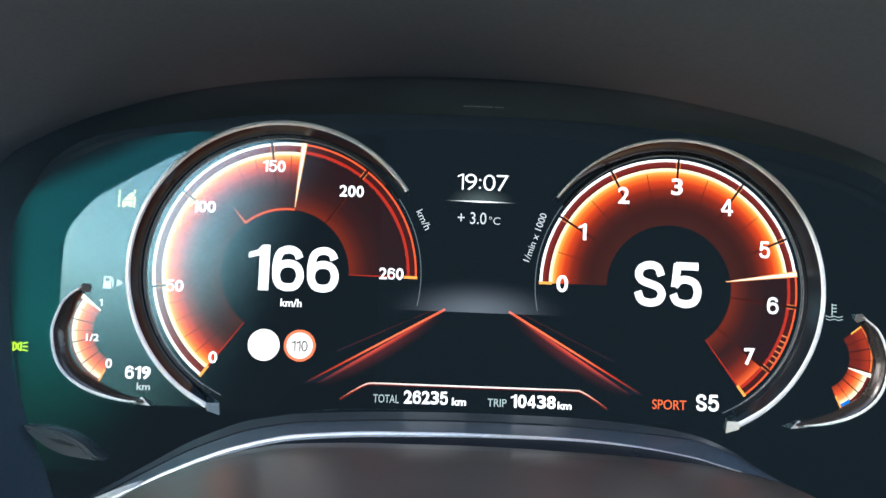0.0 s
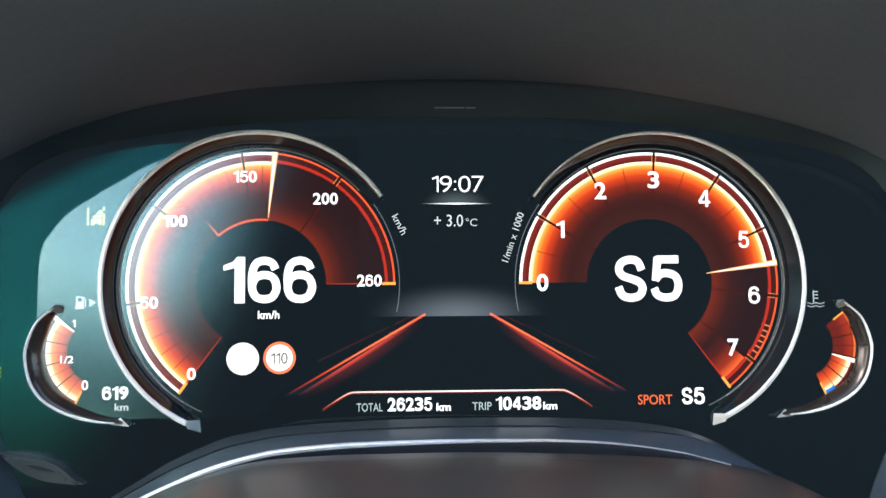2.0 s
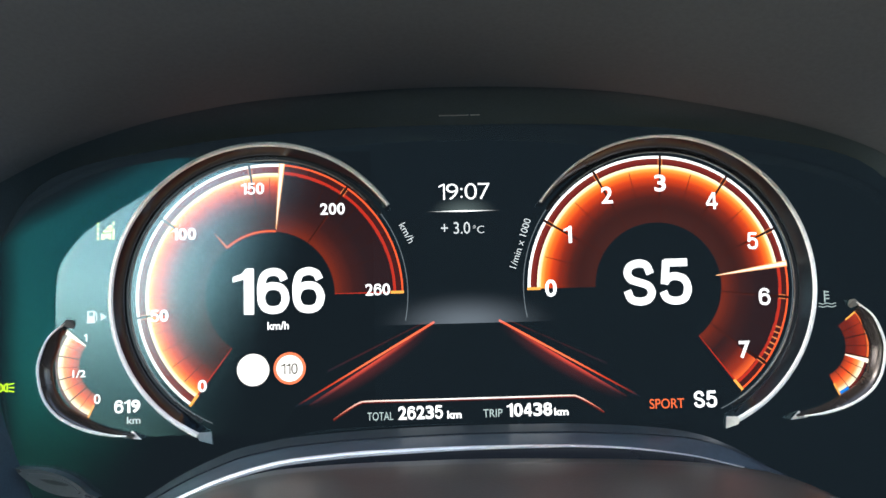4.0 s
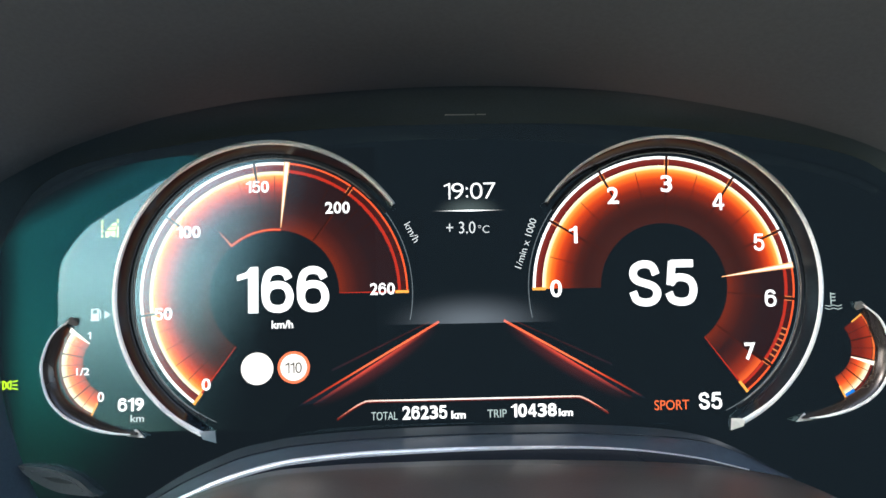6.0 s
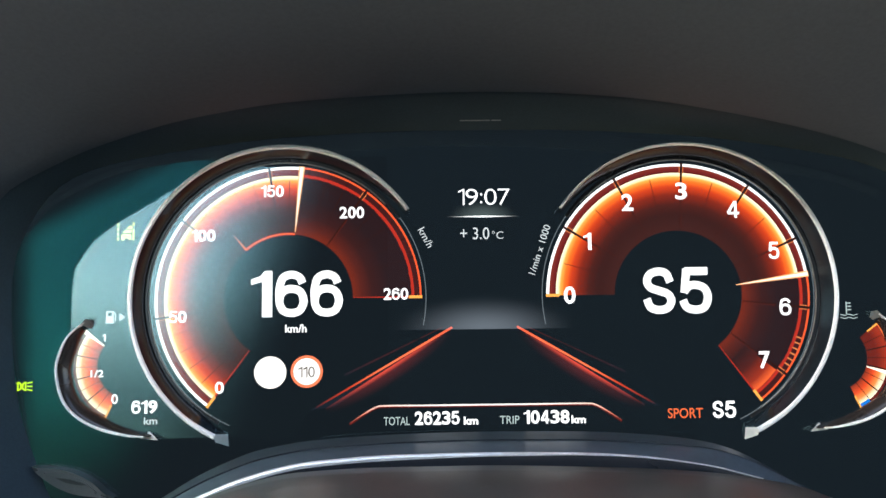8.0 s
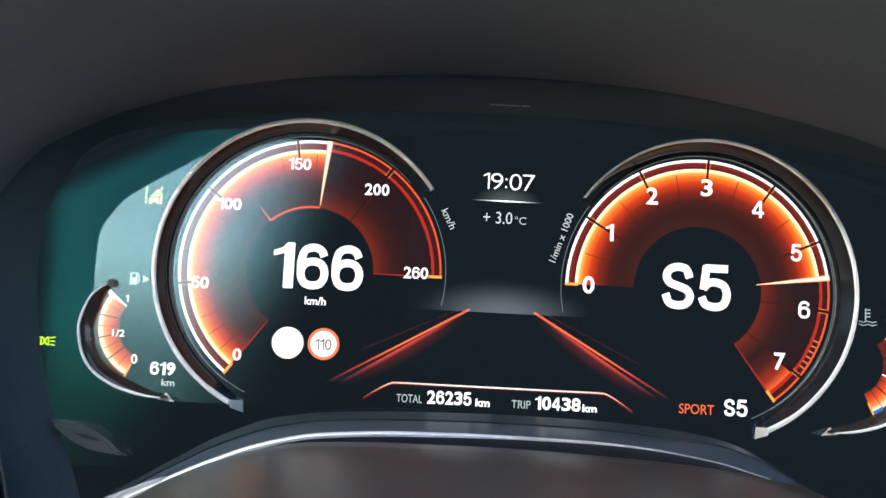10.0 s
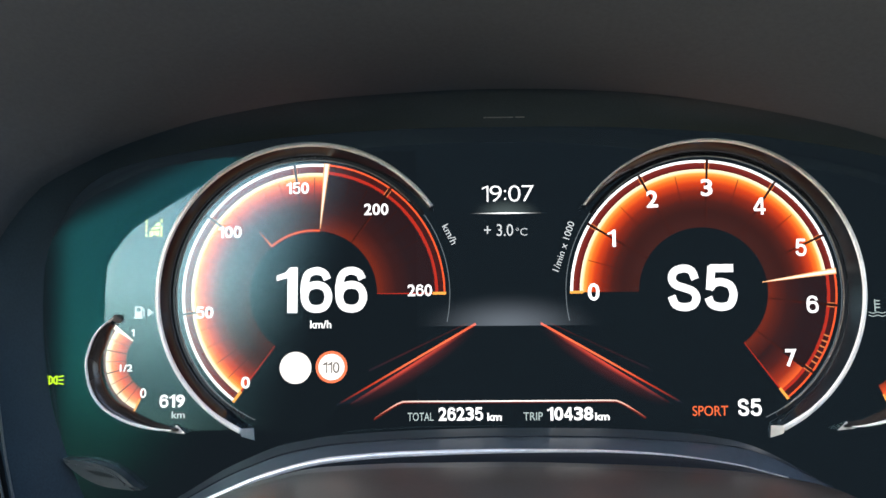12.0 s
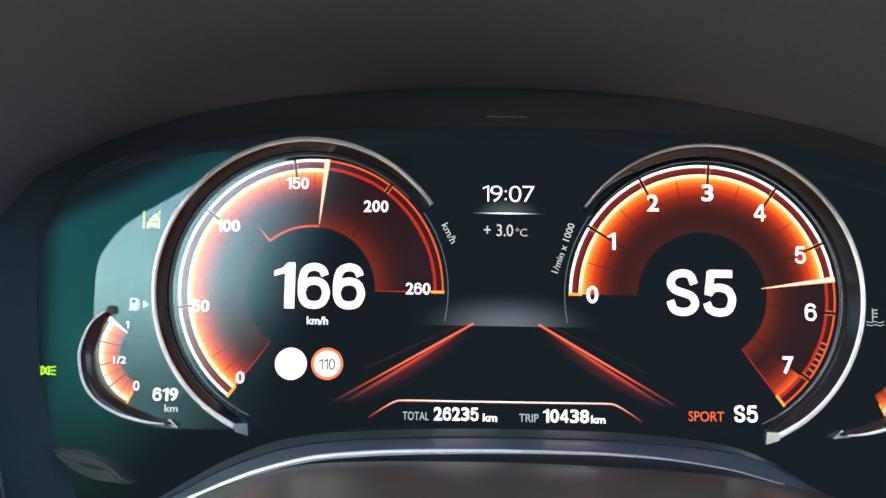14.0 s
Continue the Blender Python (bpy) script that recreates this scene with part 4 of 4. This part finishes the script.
def leaf(k, h, thick, bevel):
    """The leaf outline, shrunk to k about its middle, h metres proud of the display."""
    line = resampled(LEAF + LEAF[:1], 29)[:-1]
    mx, mz = sum(p.x for p in line) / 28, sum(p.y for p in line) / 28
    bm = bmesh.new()
    plate(bm, [raised(((mx + (p.x - mx) * k) * MM, (mz + (p.y - mz) * k) * MM), h) for p in line], -h, thick)
    bmesh.ops.bevel(bm, geom=[e for e in bm.edges if all(abs(v.co.y + h) < 1e-6 for v in e.verts)], offset=bevel, segments=3, affect="EDGES")
    return bm


button = thing("reset_button", "leaf-shaped dark glossy button under the display", "button", leaf(1.0, 0.0062, 0.006, 0.0011), LEAF_RIM, smooth=False)
part("upper_facet", leaf(0.70, 0.0066, 0.002, 0.0005), LEAF_RIM, button)
SLIT = [(-151.1, -61.9), (-145.6, -62.6), (-140.2, -64.6), (-146.4, -63.9)]
part("slit", plates([[raised((p.x * MM, p.y * MM), 0.0070) for p in resampled(SLIT + SLIT[:1], 21)[:-1]]], -0.0070, 0.0008), LEAF_FACE, button, "narrow dark slit")

# ---- dashboard beside the cluster ----
EDGE = [(-181.0, -6.5), (-179.8, -12.6), (-177.8, -24.7), (-175.5, -36.3), (-172.7, -52.6), (-169.1, -68.2), (-165.3, -81.8), (-160, -104)]
STRIP_LINE = [(-181.0, -6.5), (-187.1, -9.8), (-195.3, -13.7), (-236.4, -33.4), (-300, -64)]
SIDE = STRIP_LINE + [(-300, -150), (-160, -150)] + EDGE[:0:-1]
dash = thing("dashboard_panel", "dark dashboard panel beside the cluster", "dashboard", plates([[(x * MM, z * MM) for x, z in SIDE]], -0.022, 0.004), DASH_BLACK)
part("chrome_strip", sweep([(p.x * MM, p.y * MM) for p in resampled(STRIP_LINE, 24)], [(0.0008 * math.cos(radians(k * 45)), -0.0228 + 0.0010 * math.sin(radians(k * 45))) for k in range(8)]), STRIP, dash, "thin dull chrome strip", smooth=True)
BAR = [(-168.2, -72.0), (-179.3, -79.0), (-200, -91.5), (-240, -116)]
part("satin_bar", sweep([(p.x * MM, p.y * MM) for p in resampled(BAR, 16)], [(0.0023 * math.cos(radians(k * 36)), -0.0232 + 0.0013 * math.sin(radians(k * 36))) for k in range(10)], taper=lambda f: min(1, 0.75 + 3 * f)), SMOKED_CAP, dash, "light satin grey bar", smooth=True)
for off in (0.0, 0.0034):
    part("panel_edge", sweep([(p.x * MM + off, p.y * MM) for p in resampled(EDGE, 40)], [(0.0004, -0.0222), (0.0, -0.0228), (-0.0004, -0.0222), (0.0, -0.0212)]), LEAF_RIM, dash, "thin raised edge", smooth=True)

# ---- cabin and surroundings ----


def wall_point(x, z, depth=0.80):
    """Where the mirror image of the display's point (x, z) in mm lies on the rear wall."""
    p = Vector((x * MM, 0, z * MM))
    d = p - EYE
    d.y = -d.y
    q, e = TILT @ p, TILT.to_3x3() @ d
    k = (-depth - q.y) / e.y
    r = q + e * k
    return r.x, r.z


# Outline of the bright reflection on the display; the unseen pane copies it.
WEDGE = [(-118.0, -48.5), (-128.0, -46.5), (-136.0, -43.5), (-142.0, -38.5), (-146.0, -28.0), (-146.3, -7.5), (-146.3, 0.8), (-145.6, 10.9), (-141.8, 17.6), (-136.4, 23.8), (-127.6, 29.8), (-117.6, 35.8), (-106.6, 41.9), (-80, 51)]
WEDGE = [tuple(p) for p in resampled(WEDGE, 44)]
clear = [wall_point(x, z) for x, z in WEDGE] + [wall_point(-34, 51), wall_point(-34, -48.5)]
DEPTH = -0.80
bm = plates([clear], DEPTH, 0.004)


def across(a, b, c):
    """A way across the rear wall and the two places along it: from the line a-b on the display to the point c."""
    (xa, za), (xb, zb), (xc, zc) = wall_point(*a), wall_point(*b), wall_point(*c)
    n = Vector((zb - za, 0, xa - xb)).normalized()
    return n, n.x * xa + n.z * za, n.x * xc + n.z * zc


# The reflection's soft ends are painted into the unseen panes' tint.
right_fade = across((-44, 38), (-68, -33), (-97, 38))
paint_falloff(CLEAR_PANE, (0.86, 0.88, 0.87), [(*right_fade, (0.003, 0.004, 0.004)), (*across((-150, -44), (-60, -44), (-100, 10)), (0.34, 0.40, 0.44))])
paint_falloff(TEAL_PANE, (0.095, 0.30, 0.30), [
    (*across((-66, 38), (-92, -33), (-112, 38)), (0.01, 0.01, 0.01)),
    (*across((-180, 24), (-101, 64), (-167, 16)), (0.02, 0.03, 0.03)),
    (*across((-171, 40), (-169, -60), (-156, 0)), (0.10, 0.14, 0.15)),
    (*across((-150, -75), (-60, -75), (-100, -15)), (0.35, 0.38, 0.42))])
window = thing("window_1", "unseen window glass shaped and shaded for the display's reflection", "window", bm, CLEAR_PANE, kind="structure", tilt=False)
window.visible_shadow = False
zh = wall_point(-100, 60)[1]
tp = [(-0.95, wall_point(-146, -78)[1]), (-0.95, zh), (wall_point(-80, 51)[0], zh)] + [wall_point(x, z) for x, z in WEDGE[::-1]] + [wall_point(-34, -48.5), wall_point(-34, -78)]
pane = part("outer_reflection_pane", plates([tp], DEPTH, 0.004), TEAL_PANE, window, "unseen green-tinted pane shaded for the display's reflection")
pane.visible_shadow = False


def wall(name, loops_y, lining=CABIN):
    bm = bmesh.new()
    for (x0, y0, z0), (x1, y1, z1) in loops_y:
        bmesh.ops.create_cube(bm, size=1, matrix=Matrix.LocRotScale(((x0 + x1) / 2, (y0 + y1) / 2, (z0 + z1) / 2), None, (x1 - x0, y1 - y0, z1 - z0)))
    return thing(name, "plain grey unseen cabin lining placed to shape the light", "wall", bm, lining, kind="structure", tilt=False)


xr = wall_point(-40, 0)[0]
z51 = wall_point(-60, 51)[1]
# Unseen rear wall, near-black so the display mirrors nothing beside the panes.
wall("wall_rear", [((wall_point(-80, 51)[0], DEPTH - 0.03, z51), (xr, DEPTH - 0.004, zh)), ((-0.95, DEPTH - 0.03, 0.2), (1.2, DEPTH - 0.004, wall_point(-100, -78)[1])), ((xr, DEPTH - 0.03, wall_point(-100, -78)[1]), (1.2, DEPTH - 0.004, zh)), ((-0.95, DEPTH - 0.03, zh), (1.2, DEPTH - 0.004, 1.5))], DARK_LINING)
# Unseen walls and ceiling; their openings are placed to light the cluster.
wall("wall_side", [((-0.98, -0.85, 0.2), (-0.95, 0.6, 1.08)), ((-0.98, -0.85, 1.08), (-0.95, -0.60, 1.40)), ((-0.98, -0.05, 1.08), (-0.95, 0.6, 1.40)), ((-0.98, -0.85, 1.40), (-0.95, 0.6, 1.5))])
wall("wall_far_side", [((1.2, -0.85, 0.2), (1.23, 0.6, 0.98)), ((1.2, -0.85, 0.98), (1.23, -0.80, 1.45)), ((1.2, 0.10, 0.98), (1.23, 0.6, 1.45)), ((1.2, -0.85, 1.45), (1.23, 0.6, 1.5))])
wall("wall_front", [((-0.95, 0.6, 0.2), (1.2, 0.63, 1.05))])
tagged(wall("ceiling", [((-0.98, -0.85, 1.5), (1.23, -0.75, 1.53)), ((-0.98, -0.28, 1.5), (1.23, 0.3, 1.53)), ((-0.98, -0.75, 1.5), (-0.7, -0.28, 1.53)), ((0.55, -0.75, 1.5), (1.23, -0.28, 1.53))]), category="ceiling")
# Added as a reflector below the cluster.
tagged(wall("floor", [((-0.98, -0.85, 0.17), (1.23, 0.63, 0.2))], BOUNCE_FLOOR), "unseen light grey floor added to bounce light upwards", "floor")
bm = bmesh.new()
bmesh.ops.create_grid(bm, x_segments=8, y_segments=8, size=2000)
thing("ground", "grey asphalt ground outside", "ground", bm, GROUND, kind="structure", tilt=False)
